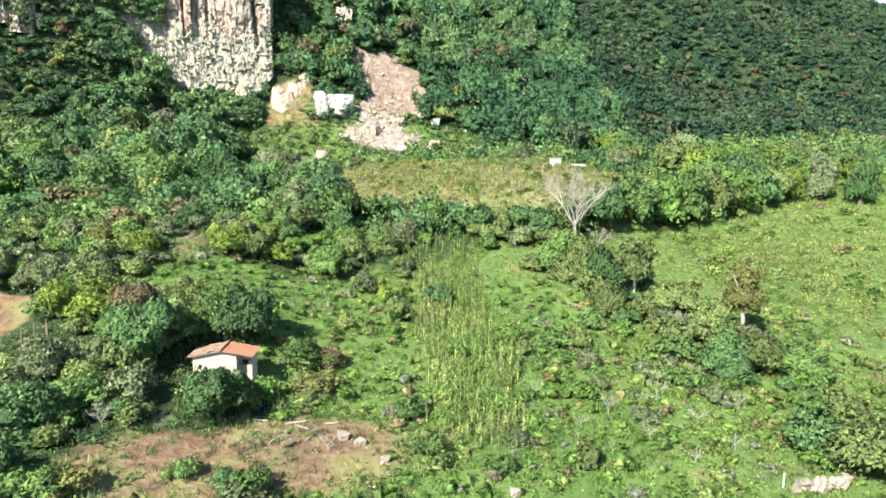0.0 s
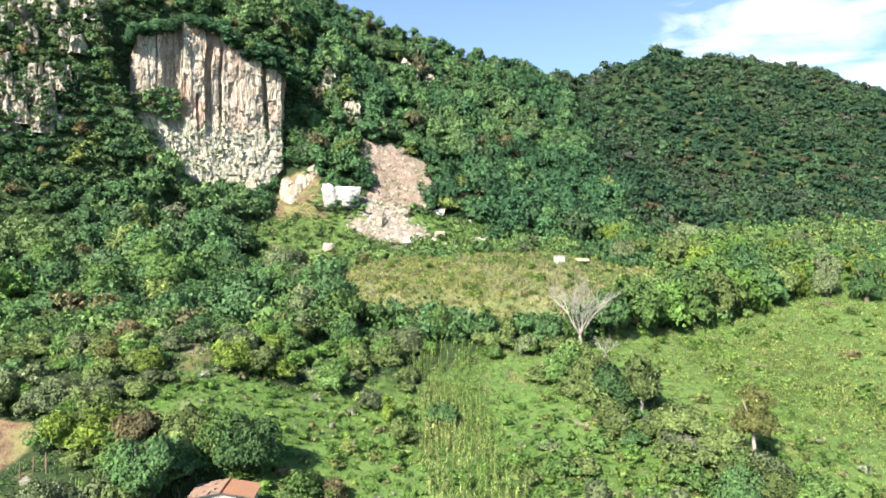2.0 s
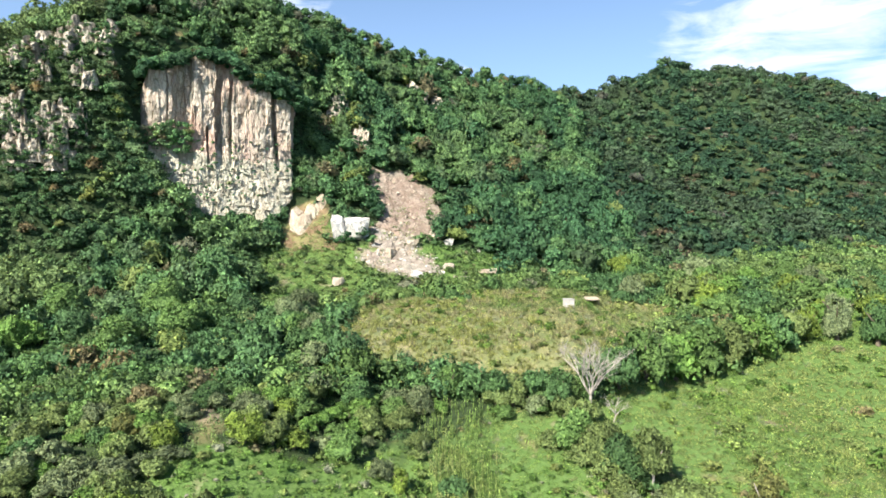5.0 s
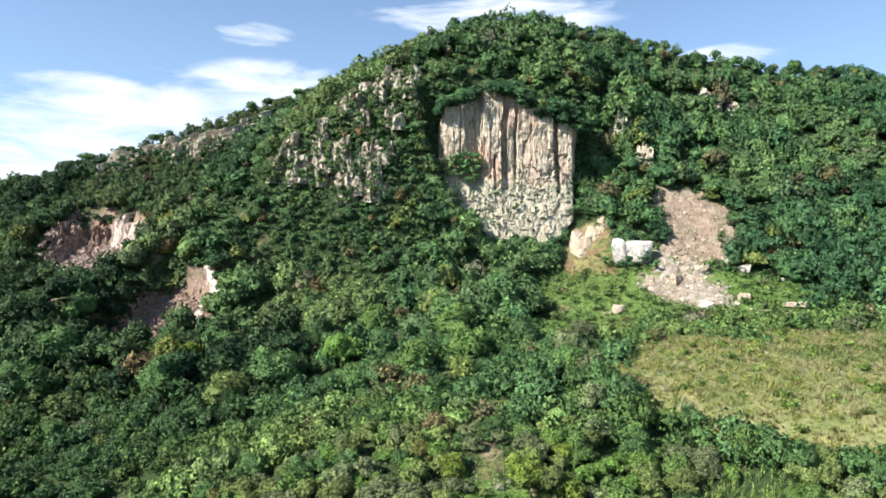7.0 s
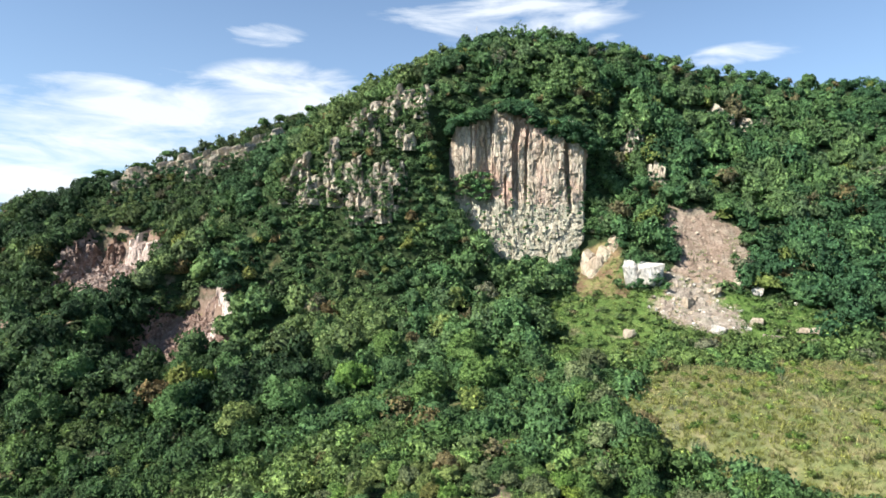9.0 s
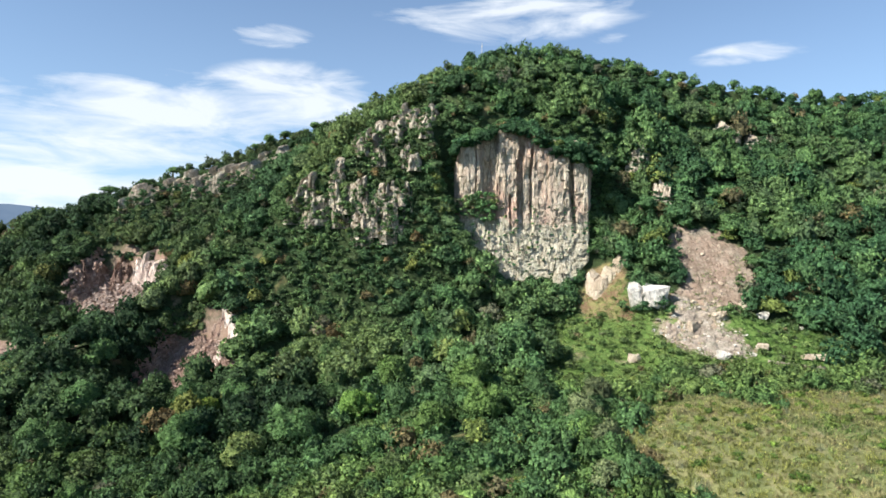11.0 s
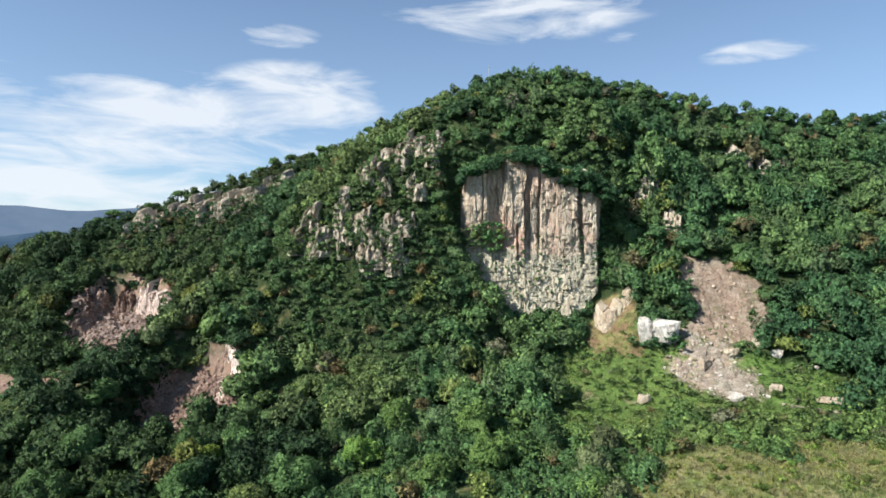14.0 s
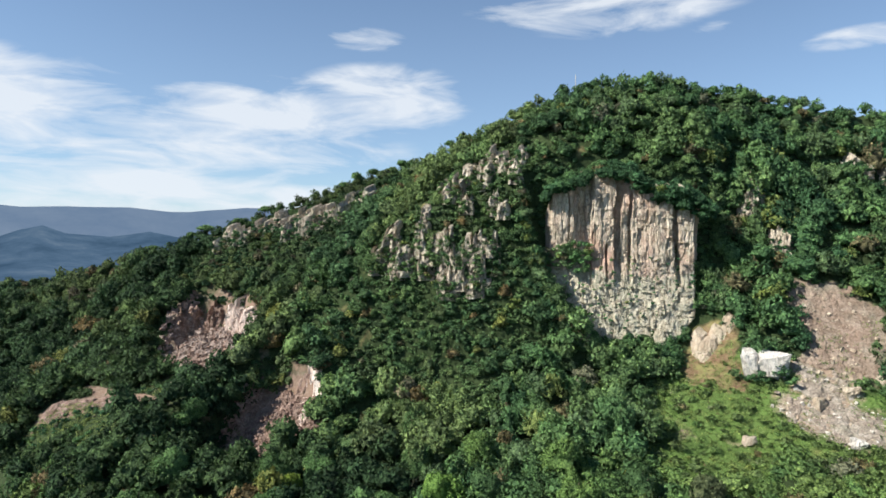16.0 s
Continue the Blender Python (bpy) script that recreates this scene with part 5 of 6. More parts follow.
plant(31.5, 71.5, 3.0, 4.6, "olive", "round", 25)
plant(29.0, 62.0, 2.8, 5.0, "dark", "round", 26)
plant(32.6, 63.0, 3.0, 4.6, "olive", "umbrella", 27, 0.6)
plant(37.0, 62.0, 3.2, 4.2, "green", "umbrella", 28, 0.4)
plant(26.0, 66.0, 2.4, 3.0, "green", "low", 29)
plant(33.5, 46.5, 3.4, 5.4, "olive", "round", 30, 0.3, "large olive-green tree at the field's near edge")
plant(30.6, 48.8, 2.6, 4.0, "dark", "round", 31)
# tall trees along the meadow's lower edge
rt = np.random.RandomState(43)
for i_ in range(16):
    k_ = i_ / 15
    r_0 = rt.uniform(2.6, 4.2)
    plant(-39.0 + 19.0 * k_ + rt.randn() * 2.2, 131.0 - 27.0 * k_ + rt.randn() * 2.6, r_0, r_0 * rt.uniform(1.5, 2.0), ("dark", "teal", "green", "dark", "grey")[rt.randint(5)], "round", 1600 + i_, 0.4, group="meadow edge trees")
# thicket through the middle of the low field
rt = np.random.RandomState(41)
for i_ in range(46):
    k_ = rt.rand()
    x_, y_ = 17.0 + 20.0 * k_ + rt.randn() * 2.4, 90.0 - 33.0 * k_ + rt.randn() * 3.2
    r_0 = rt.uniform(1.3, 2.7)
    plant(x_, y_, r_0, r_0 * rt.uniform(1.0, 1.5), ("olive", "green", "olive", "bright", "dark", "grey", "olive")[rt.randint(7)], "round" if r_0 > 2 else "low", 1500 + i_, group="thicket shrubs")
for i_ in range(26):
    x_, y_ = rt.uniform(6, 25), rt.uniform(56, 74)
    r_0 = rt.uniform(1.0, 2.0)
    plant(x_, y_, r_0, r_0 * rt.uniform(0.9, 1.3), ("green", "bright", "olive", "grey", "green")[rt.randint(5)], "low", 1560 + i_, group="thicket shrubs")
# terrace edge
for i_, (x_, tone_) in enumerate(((-1.5, "green"), (2.4, "dark"), (5.8, "dark"), (9.2, "olive"), (12.6, "dark"), (16.2, "dark"), (19.0, "green"))):
    plant(x_, 101.0 + 0.9 * math.sin(i_ * 2.1), 2.9 + 0.4 * math.sin(i_ * 1.7), 5.4 + 0.8 * math.cos(i_ * 2.7), tone_, "round", 50 + i_, 0.2, group="terrace edge trees")
for i_, (x_, y_, r_0, h_0, tone_) in enumerate(((27, 105, 4.0, 7.5, "dark"), (33, 110, 5.2, 9.5, "green"), (40, 115, 5.2, 9.5, "bright"), (46.5, 119, 5.6, 10.4, "green"), (53.5, 124, 5.4, 10.0, "olive"), (60, 128.5, 5.2, 9.6, "bright"), (66, 131.5, 4.6, 8.6, "dark"), (71, 134, 4.2, 8.0, "olive"))):
    plant(x_, y_, r_0, h_0, tone_, "round", 60 + i_, 0.3, group="field edge trees")
plant(76.0, 137.0, 3.3, 8.2, "lime", "tall", 70, 0.4, "upright lime-green tree at the field's edge")
plant(83.0, 138.0, 4.2, 11.0, "grey", "tall", 71, 0.4, "tall grey-green tree at the field's edge")
plant(89.5, 134.5, 4.2, 10.5, "dark", "tall", 72, 0.4, "tall dark green tree at the field's edge")
plant(-62.0, 157.0, 7.2, 13.5, "teal", "big", 73, 0.8, "very large dark broadleaf tree below the cliff")
plant(-66.5, 139.0, 5.6, 10.0, "green", "big", 74, 0.5, "large green broadleaf tree in the hillside woods")
# large crowns that stand out of the lower woods: place, radius, height, leaf colour
for i_, (x_, y_, r_0, h_0, tone_) in enumerate((
        (-84.4, 131.0, 4.8, 9.0, "green"), (-84.5, 116.5, 4.8, 8.4, "bright"), (-93.7, 104.0, 5.6, 8.6, "dark"), (-114.7, 109.0, 4.6, 7.6, "dark"), (-105.8, 133.0, 4.4, 8.4, "dark"),
        (-57.1, 126.0, 4.8, 8.4, "green"), (-63.6, 114.5, 4.6, 8.0, "green"), (-34.5, 127.5, 4.4, 8.0, "grey"), (-160.0, 104.0, 5.0, 8.0, "dark"), (-143.3, 87.5, 6.2, 9.6, "dark"),
        (-113.8, 92.0, 5.6, 8.6, "dark"), (-139.9, 78.0, 6.0, 9.0, "dark"), (-47.9, 137.5, 4.2, 7.8, "teal"), (-36.1, 142.5, 4.4, 7.4, "grey"), (-98.0, 95.0, 5.2, 7.6, "olive"),
        (-122.0, 101.0, 5.0, 8.0, "dark"), (-76.0, 122.0, 4.4, 8.0, "teal"), (-73.0, 147.0, 4.6, 8.6, "dark"), (-95.0, 121.0, 4.6, 8.2, "dark"))):
    plant(x_, y_, r_0, h_0, tone_, "big", 1700 + i_, 0.5, f"large {LEAF_WORD[tone_]} broadleaf tree in the lower woods", "large woodland trees")
# flat-topped trees against the sky along the ridge
for i_, (x_, y_, r_0, h_0) in enumerate(((-187.5, 195.5, 2.6, 7.0), (-192.5, 193.0, 2.4, 5.0), (-181.0, 198.0, 3.0, 5.6), (-221.7, 175.5, 2.8, 5.4), (-243.0, 162.0, 3.6, 5.6), (-249.0, 159.0, 2.6, 4.6), (-265.0, 150.5, 2.4, 4.6), (-231.0, 169.0, 2.2, 4.4), (-167.0, 200.0, 2.8, 5.2), (-146.0, 204.0, 2.6, 5.4), (-139.0, 205.0, 2.2, 4.8))):
    plant(x_, y_, r_0, h_0, "dark", "umbrella", 1800 + i_, h_0 * 0.45, "dark flat-topped tree standing out on the ridge", "ridge trees")
plant(13.5, 316.0, 4.2, 9.0, "dark", "round", 1815, 0.8, "lone dark tree rising over the saddle's skyline")
plant(-114.5, 100.0, 3.2, 7.0, "lime", "round", 75, 0.4, "yellow-green tree at the bluff's foot")
plant(-19.6, 116.6, 2.3, 2.4, "rust", "low", 76, 0.0, "rust-brown dry shrub at the meadow's edge")
plant(24.0, 152.0, 2.6, 2.6, "olive", "low", 77)


rt = np.random.RandomState(47)
for i_ in range(30):
    x_, y_ = rt.uniform(44, 112), rt.uniform(143, 192)
    r_0 = rt.uniform(3.2, 5.2)
    plant(x_, y_, r_0, r_0 * rt.uniform(1.4, 1.8), ("green", "bright", "olive", "green", "grey", "olive", "lime", "green")[rt.randint(8)], "round", 1900 + i_, 0.4, group="trees behind the field")


def dead_tree(x, y, h, label, seed, spread=0.8, levels=4, lean=(0, 0)):
    """Bare pale branches forking upwards: trunk, limbs and fine twigs."""
    r_ = random.Random(seed)
    ob = thing("dead_tree", label, "dead tree", x, y, float(terrain(x, y)) - 0.1)
    bm = bmesh.new()
    fork = Vector((lean[0] * 0.3, lean[1] * 0.3, h * 0.28))
    tube(bm, [(0, 0, -0.3), fork * 0.5 + Vector((0.08, 0, 0)), fork], (h * 0.022, h * 0.019, h * 0.016), 8)
    part("trunk", bm, M_PALEBARK, ob)

    def grow(bm, p, d, ln, rad, lev):
        q = p + d * ln * 0.5 + Vector((r_.uniform(-1, 1), r_.uniform(-1, 1), 0.3)) * ln * 0.06
        e = p + d * ln
        tube(bm, [p, q, e], (rad, rad * 0.8, rad * 0.55), 5 if lev else 4)
        if lev == 0:
            return
        for _ in range(3):
            nd = (d + Vector((r_.uniform(-1, 1), r_.uniform(-1, 1), r_.uniform(-0.3, 0.6))) * 0.75).normalized()
            grow(bm, e if r_.random() < 0.6 else q, nd, ln * r_.uniform(0.55, 0.8), rad * 0.55, lev - 1)

    for k in range(7 if h > 8 else 5):
        a = k * (0.8976 if h > 8 else 1.2566) + r_.uniform(-0.3, 0.3)
        bm = bmesh.new()
        d = Vector((math.cos(a) * spread * 0.75, math.sin(a) * spread * 0.75, 1)).normalized()
        grow(bm, fork, d, h * 0.3, h * 0.011, levels)
        part("limb", bm, M_PALEBARK, ob)
    return ob


dead_tree(20.6, 97.6, 12.5, "tall bare dead tree with pale forked branches", 3, 0.85, 4)
dead_tree(23.6, 96.0, 5.0, "leaning bare dead tree with whitish limbs", 4, 1.5, 3, (2, 0))
dead_tree(27.6, 70.8, 3.4, "small bleached dead tree beside an olive tree", 5, 0.5, 4)
dead_tree(-9.2, 47.6, 2.0, "small bare dry bush on the bare yard", 6, 1.3, 3)
dead_tree(-26.4, 46.0, 2.2, "grey leafless bush below the yard", 7, 1.2, 3)
dead_tree(15.0, 54.0, 2.4, "grey leafless bush in the weedy field", 8, 1.2, 3)
dead_tree(20.4, 57.0, 2.6, "grey leafless bush in the weedy field", 9, 1.2, 3)
dead_tree(-33.0, 54.0, 2.6, "grey leafless bush among shrubs", 10, 1.2, 3)
for i_, (x_, y_, h_0) in enumerate(((17.5, 50.0, 2.0), (22.5, 52.5, 2.2), (24.0, 48.5, 1.9), (20.0, 46.5, 1.8), (12.0, 51.5, 1.8), (9.0, 57.5, 2.0), (27.5, 55.5, 2.4), (-30.0, 57.5, 2.4), (-28.5, 43.5, 2.0), (-4.5, 52.5, 1.8), (-27.5, 53.0, 2.2), (25.5, 61.0, 2.2))):
    dead_tree(x_, y_, h_0, "grey leafless bush among green weeds", 20 + i_, 1.3, 2)

# ---- the rest of the valley's shrubs ----
P = scatter(-190, 170, 30, 260, 3.0, 13)
P = P[(P[:, 1] < foot_of(P[:, 0]) + 4) & ~no_trees(P[:, 0], P[:, 1])]
house = (np.abs(P[:, 0] + 20.0) < 5.4) & (P[:, 1] > 50.0) & (P[:, 1] < 62) | (np.abs(P[:, 0] + 19) < 4.5) & (P[:, 1] > 34) & (P[:, 1] < 52)
# nothing is planted under or behind the flight
bearing = np.degrees(np.arctan2(P[:, 0], P[:, 1]))
view = np.hypot(P[:, 0], P[:, 1]) > np.interp(bearing, (-76, -64, -62, -46, -43, -36, 40, 42), (142, 132, 98, 88, 74, 34, 34, 400))
# the farm track stays open
house |= (np.hypot(P[:, 0] + 45.0, P[:, 1] - 62.0) < 4.6) | (np.hypot(P[:, 0] + 41.0, P[:, 1] - 57.5) < 3.2)
P = P[~house & view]
near = np.hypot(P[:, 0], P[:, 1]) < 106
rs = np.random.RandomState(19)
TONES = ("green", "olive", "grey", "olive", "grey", "bright", "green", "grey", "olive", "dark", "yellow", "rust", "lime")
close = P[near & (P[:, 0] < 60)]
close = close[np.argsort(np.hypot(close[:, 0], close[:, 1]))][:230]
for i_, (x_, y_) in enumerate(close):
    k_ = rs.rand()
    tone_ = TONES[rs.randint(len(TONES) if k_ > 0.82 else 10)]
    big_ = k_ > 0.62
    r_0 = rs.uniform(2.0, 3.0) if big_ else rs.uniform(1.3, 2.3)
    plant(float(x_), float(y_), r_0, r_0 * rs.uniform(1.2, 1.6) if big_ else r_0 * rs.uniform(0.9, 1.3), tone_, "round" if big_ else "low", 900 + i_)
done = set(map(tuple, close.round(4)))
rest = np.array([p for p in P if tuple(p.round(4)) not in done])
VALLEY_PAL = ((0.083, 0.169, 0.073), (0.104, 0.199, 0.074), (0.127, 0.222, 0.079), (0.146, 0.243, 0.085), (0.145, 0.220, 0.094), (0.168, 0.259, 0.094))
VAL_T = [crown(180 + i, 225, 0.098, puffs=16, flat=0.62, spread=0.66, sub=1, body=0.74) for i in range(6)]
# shrubs left of x = -88 carry shade in their tone
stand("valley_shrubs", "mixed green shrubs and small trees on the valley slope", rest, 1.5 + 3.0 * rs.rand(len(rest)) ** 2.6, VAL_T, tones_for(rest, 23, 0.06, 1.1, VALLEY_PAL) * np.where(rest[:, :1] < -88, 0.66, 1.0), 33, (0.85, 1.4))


# ---- weeds, grass and corn ----
def face_normals(tri):
    return np.repeat(unit(np.cross(tri[:, 1] - tri[:, 0], tri[:, 2] - tri[:, 0])), 3, axis=0)


def tuft(seed, n, blade, up):
    """A low weed or grass clump of n narrow leaves, about a metre across."""
    r_ = np.random.RandomState(seed)
    p = np.concatenate([(r_.rand(n, 2) - 0.5) * 0.9, 0.1 * r_.rand(n, 1)], 1)
    a = r_.rand(n) * 6.283
    lean = 0.25 + 0.5 * r_.rand(n)
    d = np.stack([np.cos(a) * lean, np.sin(a) * lean, np.full(n, 1.0)], 1) * (up * (0.5 + 0.7 * r_.rand(n)))[:, None]
    s = np.stack([-np.sin(a), np.cos(a), 0 * a], 1) * blade
    tri = np.stack([p - s, p + s, p + d], 1)
    return tri.reshape(-1, 3), np.arange(n * 3).reshape(-1, 3), face_normals(tri)


def leafy(seed, n, size, h):
    """A low broad-leaved weed clump."""
    r_ = np.random.RandomState(seed)
    a, q = r_.rand(n) * 6.283, np.sqrt(r_.rand(n)) * 0.6
    p = np.stack([np.cos(a) * q, np.sin(a) * q, h * (1 - (q / 0.7) ** 2) * (0.5 + 0.6 * r_.rand(n))], 1)
    nr = np.stack([np.cos(a) * 0.6, np.sin(a) * 0.6, np.ones(n)], 1) + 0.5 * r_.randn(n, 3)
    nr /= np.linalg.norm(nr, axis=1, keepdims=True)
    t = np.cross(nr, r_.randn(n, 3))
    t /= np.linalg.norm(t, axis=1, keepdims=True)
    s = np.cross(nr, t)
    w = size * (0.6 + 0.8 * r_.rand(n))[:, None]
    tri = np.stack([p - t * w - s * w * 0.5, p + t * w - s * w * 0.5, p + s * w], 1)
    return tri.reshape(-1, 3), np.arange(n * 3).reshape(-1, 3), np.repeat(unit(nr + (0, 0, 0.6)), 3, axis=0)


WEED_T = [leafy(400 + i, 36, 0.085, 0.55) for i in range(5)] + [tuft(410 + i, 26, 0.03, 0.65) for i in range(2)]
GRASS_T = [tuft(420 + i, 26, 0.04, 0.75) for i in range(4)] + [leafy(430 + i, 26, 0.09, 0.4) for i in range(2)]
FIELD_PAL = ((0.127, 0.235, 0.058), (0.154, 0.265, 0.064), (0.185, 0.295, 0.074), (0.217, 0.310, 0.090), (0.191, 0.270, 0.085), (0.260, 0.315, 0.111))
SLOPE_PAL = ((0.09, 0.18, 0.055), (0.11, 0.21, 0.06), (0.135, 0.235, 0.068), (0.16, 0.255, 0.08), (0.15, 0.22, 0.085), (0.20, 0.27, 0.10))
MEADOW_PAL = ((0.143, 0.231, 0.076), (0.189, 0.261, 0.095), (0.246, 0.285, 0.120), (0.297, 0.304, 0.151), (0.343, 0.322, 0.189), (0.268, 0.292, 0.101))


def cover(name, label, x0, x1, y0, y1, step, mask, level, size, temps, pal, seed, odd=0.03, keep=1.0, yard=0.62):
    P = scatter(x0, x1, y0, y1, step, seed)
    r_ = np.random.RandomState(seed + 1)
    ok = (mask(P[:, 0], P[:, 1]) > level) & (r_.rand(len(P)) < keep)
    ok &= (m_yard(P[:, 0], P[:, 1]) < yard) & (np.maximum(m_road(P[:, 0], P[:, 1]), m_haul(P[:, 0], P[:, 1])) < 0.6) & (np.abs(P[:, 0] + (P[:, 0] < -150) * 135) < 0.78 * P[:, 1] + 8)
    P = P[ok]
    return stand(name, label, P, size[0] + (size[1] - size[0]) * r_.rand(len(P)) ** 2, temps, tones_for(P, seed + 2, odd, 1.0, pal), seed + 3, (0.7, 1.3), 0.02)


cover("field_weeds", "lush bright green weeds covering the low field", -40, 62, 36, 112, 0.9, m_field, 0.42, (0.6, 1.25), WEED_T, FIELD_PAL, 601, 0.13)
cover("far_field_weeds", "lush green weeds on the far field", 40, 130, 80, 165, 1.35, m_field, 0.42, (1.1, 2.0), WEED_T, FIELD_PAL, 611, 0.02)
cover("meadow_grass", "dry yellow-green meadow grass on the terrace", -30, 62, 102, 176, 1.05, m_meadow, 0.3, (0.8, 1.8), GRASS_T, MEADOW_PAL, 621, 0.16)
cover("slope_greenery", "low bright green plants on the slope below the boulders", -70, 34, 145, 205, 1.1, lambda x, y: np.maximum(m_greenslope(x, y), 0) * (m_slide(x, y) < 0.75), 0.35, (0.9, 2.1), WEED_T, SLOPE_PAL, 631, 0.05)
cover("verge_plants", "low bright green plants below the quarry road", -214, -166, 78, 112, 1.2, m_verge, 0.4, (1.2, 2.4), WEED_T, SLOPE_PAL, 636, 0.05)
cover("scar_plants", "sparse green plants between the scar's loose stones", -164, -132, 98, 131, 1.6, lambda x, y: m_scar(x, y) * (fbm(x, y, 7, 52, 3) > 0.0), 0.3, (0.9, 2.0), WEED_T, SLOPE_PAL, 646, 0.1)
cover("slip_plants", "sparse green plants growing over the landslip", -34, 8, 176, 224, 1.5, lambda x, y: m_slide(x, y) * (fbm(x, y, 6, 47, 3) > -0.02), 0.3, (0.8, 1.9), WEED_T, SLOPE_PAL, 641, 0.1, 0.9)
cover("yard_plants", "sparse dry weeds round the bare yard", -34, 2, 36, 56, 1.1, lambda x, y: 1.0 * (m_yard(x, y) > 0.1), 0.5, (0.4, 1.0), GRASS_T, MEADOW_PAL, 651, 0.25, 0.6, 2.0)
cover("yard_weeds", "patches of green weeds on the bare yard", -34, 2, 36, 56, 1.0, lambda x, y: 1.0 * (m_yard(x, y) > 0.05) * (fbm(x, y, 4, 49, 3) > 0.02), 0.5, (0.5, 1.1), WEED_T, VALLEY_PAL, 656, 0.1, 1.0, 2.0)

cover("valley_weeds", "low green weeds between the valley shrubs", -75, 40, 36, 104, 1.5, lambda x, y: 1.0 * (np.maximum(m_field(x, y), m_corn(x, y)) < 0.45), 0.5, (1.0, 1.9), WEED_T, VALLEY_PAL, 661, 0.04)

CLUMP_T = [crown(480 + i, 90, 0.085, puffs=8, flat=0.5, spread=0.75, sub=1) for i in range(6)]
cover("weed_clumps", "tall leafy weeds and brush growing through the near field", -34, 48, 38, 84, 1.75, lambda x, y: m_field(x, y) * (m_corn(x, y) < 0.5), 0.45, (0.5, 1.35), CLUMP_T, FIELD_PAL, 671, 0.24, 0.9)

# bigger weeds and bushes dotted over the open ground
P = scatter(-40, 130, 38, 175, 3.8, 71)
P = P[(np.maximum(m_field(P[:, 0], P[:, 1]), m_meadow(P[:, 0], P[:, 1])) > 0.5) & (rs.rand(len(P)) < np.where(P[:, 1] < 78, 0.6, np.where(m_meadow(P[:, 0], P[:, 1]) > 0.5, 0.62, 0.3))) & (m_yard(P[:, 0], P[:, 1]) < 0.4)]
FINE_T = [crown(190 + i, 330, 0.075, puffs=9, flat=0.55, spread=0.6, body=0.7, sub=1) for i in range(5)]
far_ = P[:, 1] > 82
stand("field_bushes", "scattered low bushes in the far field and meadow", P[far_], 0.8 + 1.1 * rs.rand(far_.sum()) ** 2, BUSH_T, tones_for(P[far_], 73, 0.08, 0.9, FIELD_PAL), 74)
near_ = P[~far_]
more_ = np.concatenate([near_[::2], near_[1::2][36:]])
stand("low_bushes", "scattered low leafy bushes in the near field", more_, 0.7 + 0.9 * rs.rand(len(more_)) ** 2, FINE_T, tones_for(more_, 78, 0.16, 0.9, FIELD_PAL), 79)
FIELD_TONES = ("green", "bright", "olive", "bright", "grey", "olive", "green", "bright", "yellow", "green", "grey")
for i_, (x_, y_) in enumerate(near_[1::2][:36]):
    r_0 = rs.uniform(0.8, 1.7)
    plant(float(x_), float(y_), r_0, r_0 * rs.uniform(0.9, 1.4), FIELD_TONES[rs.randint(len(FIELD_TONES))], "low", 1300 + i_, group="field shrubs")
P = scatter(-66, 30, 150, 204, 2.3, 75)
P = P[(m_greenslope(P[:, 0], P[:, 1]) > 0.5) & (m_slide(P[:, 0], P[:, 1]) < 0.45) & (m_brow(P[:, 0], P[:, 1]) < 0.6) & (rs.rand(len(P)) < 0.9)]
stand("slope_bushes", "small green bushes on the slope below the boulders", P, 0.7 + 1.5 * rs.rand(len(P)) ** 2, BUSH_T, tones_for(P, 76, 0.05, 1.0, VALLEY_PAL), 77)


def corn_stalk(seed):
    r_ = np.random.RandomState(seed)
    V = [np.array([(-0.03, 0, 0), (0.03, 0, 0), (0.0, 0, 1.0), (0, -0.03, 0), (0, 0.03, 0), (0, 0, 1.0)])]
    for k in range(7):
        a, h = r_.rand() * 6.283, 0.2 + 0.1 * k
        c, s = math.cos(a), math.sin(a)
        V.append(np.array([(-s * 0.03, c * 0.03, h), (s * 0.03, -c * 0.03, h), (c * 0.2, s * 0.2, h + 0.17), (s * 0.035, -c * 0.035, h + 0.16), (-s * 0.035, c * 0.035, h + 0.16), (c * 0.36, s * 0.36, h + 0.02)]))
    V.append(np.array([(-0.05, 0, 0.95), (0.05, 0, 0.95), (0.03, 0, 1.18), (0, -0.05, 0.95), (0, 0.05, 0.95), (0, 0.03, 1.16)]))
    V = np.concatenate(V)
    return V, np.arange(len(V)).reshape(-1, 3), face_normals(V.reshape(-1, 3, 3))


gx, gy = np.meshgrid(np.arange(-12, 18, 0.7), np.arange(46, 102, 0.33))
P = np.stack([gx.ravel() - (gy.ravel() - 80) * 0.06, gy.ravel()], 1) + rs.randn(gx.size, 2) * 0.24
P = P[(m_corn(P[:, 0], P[:, 1]) > 0.3 + 0.5 * rs.rand(len(P))) & (rs.rand(len(P)) < 0.55 + 0.5 * fbm(P[:, 0], P[:, 1], 6, 46, 2))]
CORN_PAL = ((0.218, 0.333, 0.102), (0.265, 0.362, 0.120), (0.310, 0.380, 0.144), (0.345, 0.380, 0.168), (0.287, 0.356, 0.132), (0.391, 0.391, 0.216))
tagged(stand("corn", "rows of drying pale green maize stalks", P, 1.25 + 0.5 * rs.rand(len(P)), [corn_stalk(450 + i) for i in range(6)], tones_for(P, 79, 0, 1.0, CORN_PAL), 80, (0.9, 1.1), 0.0), category="crop")

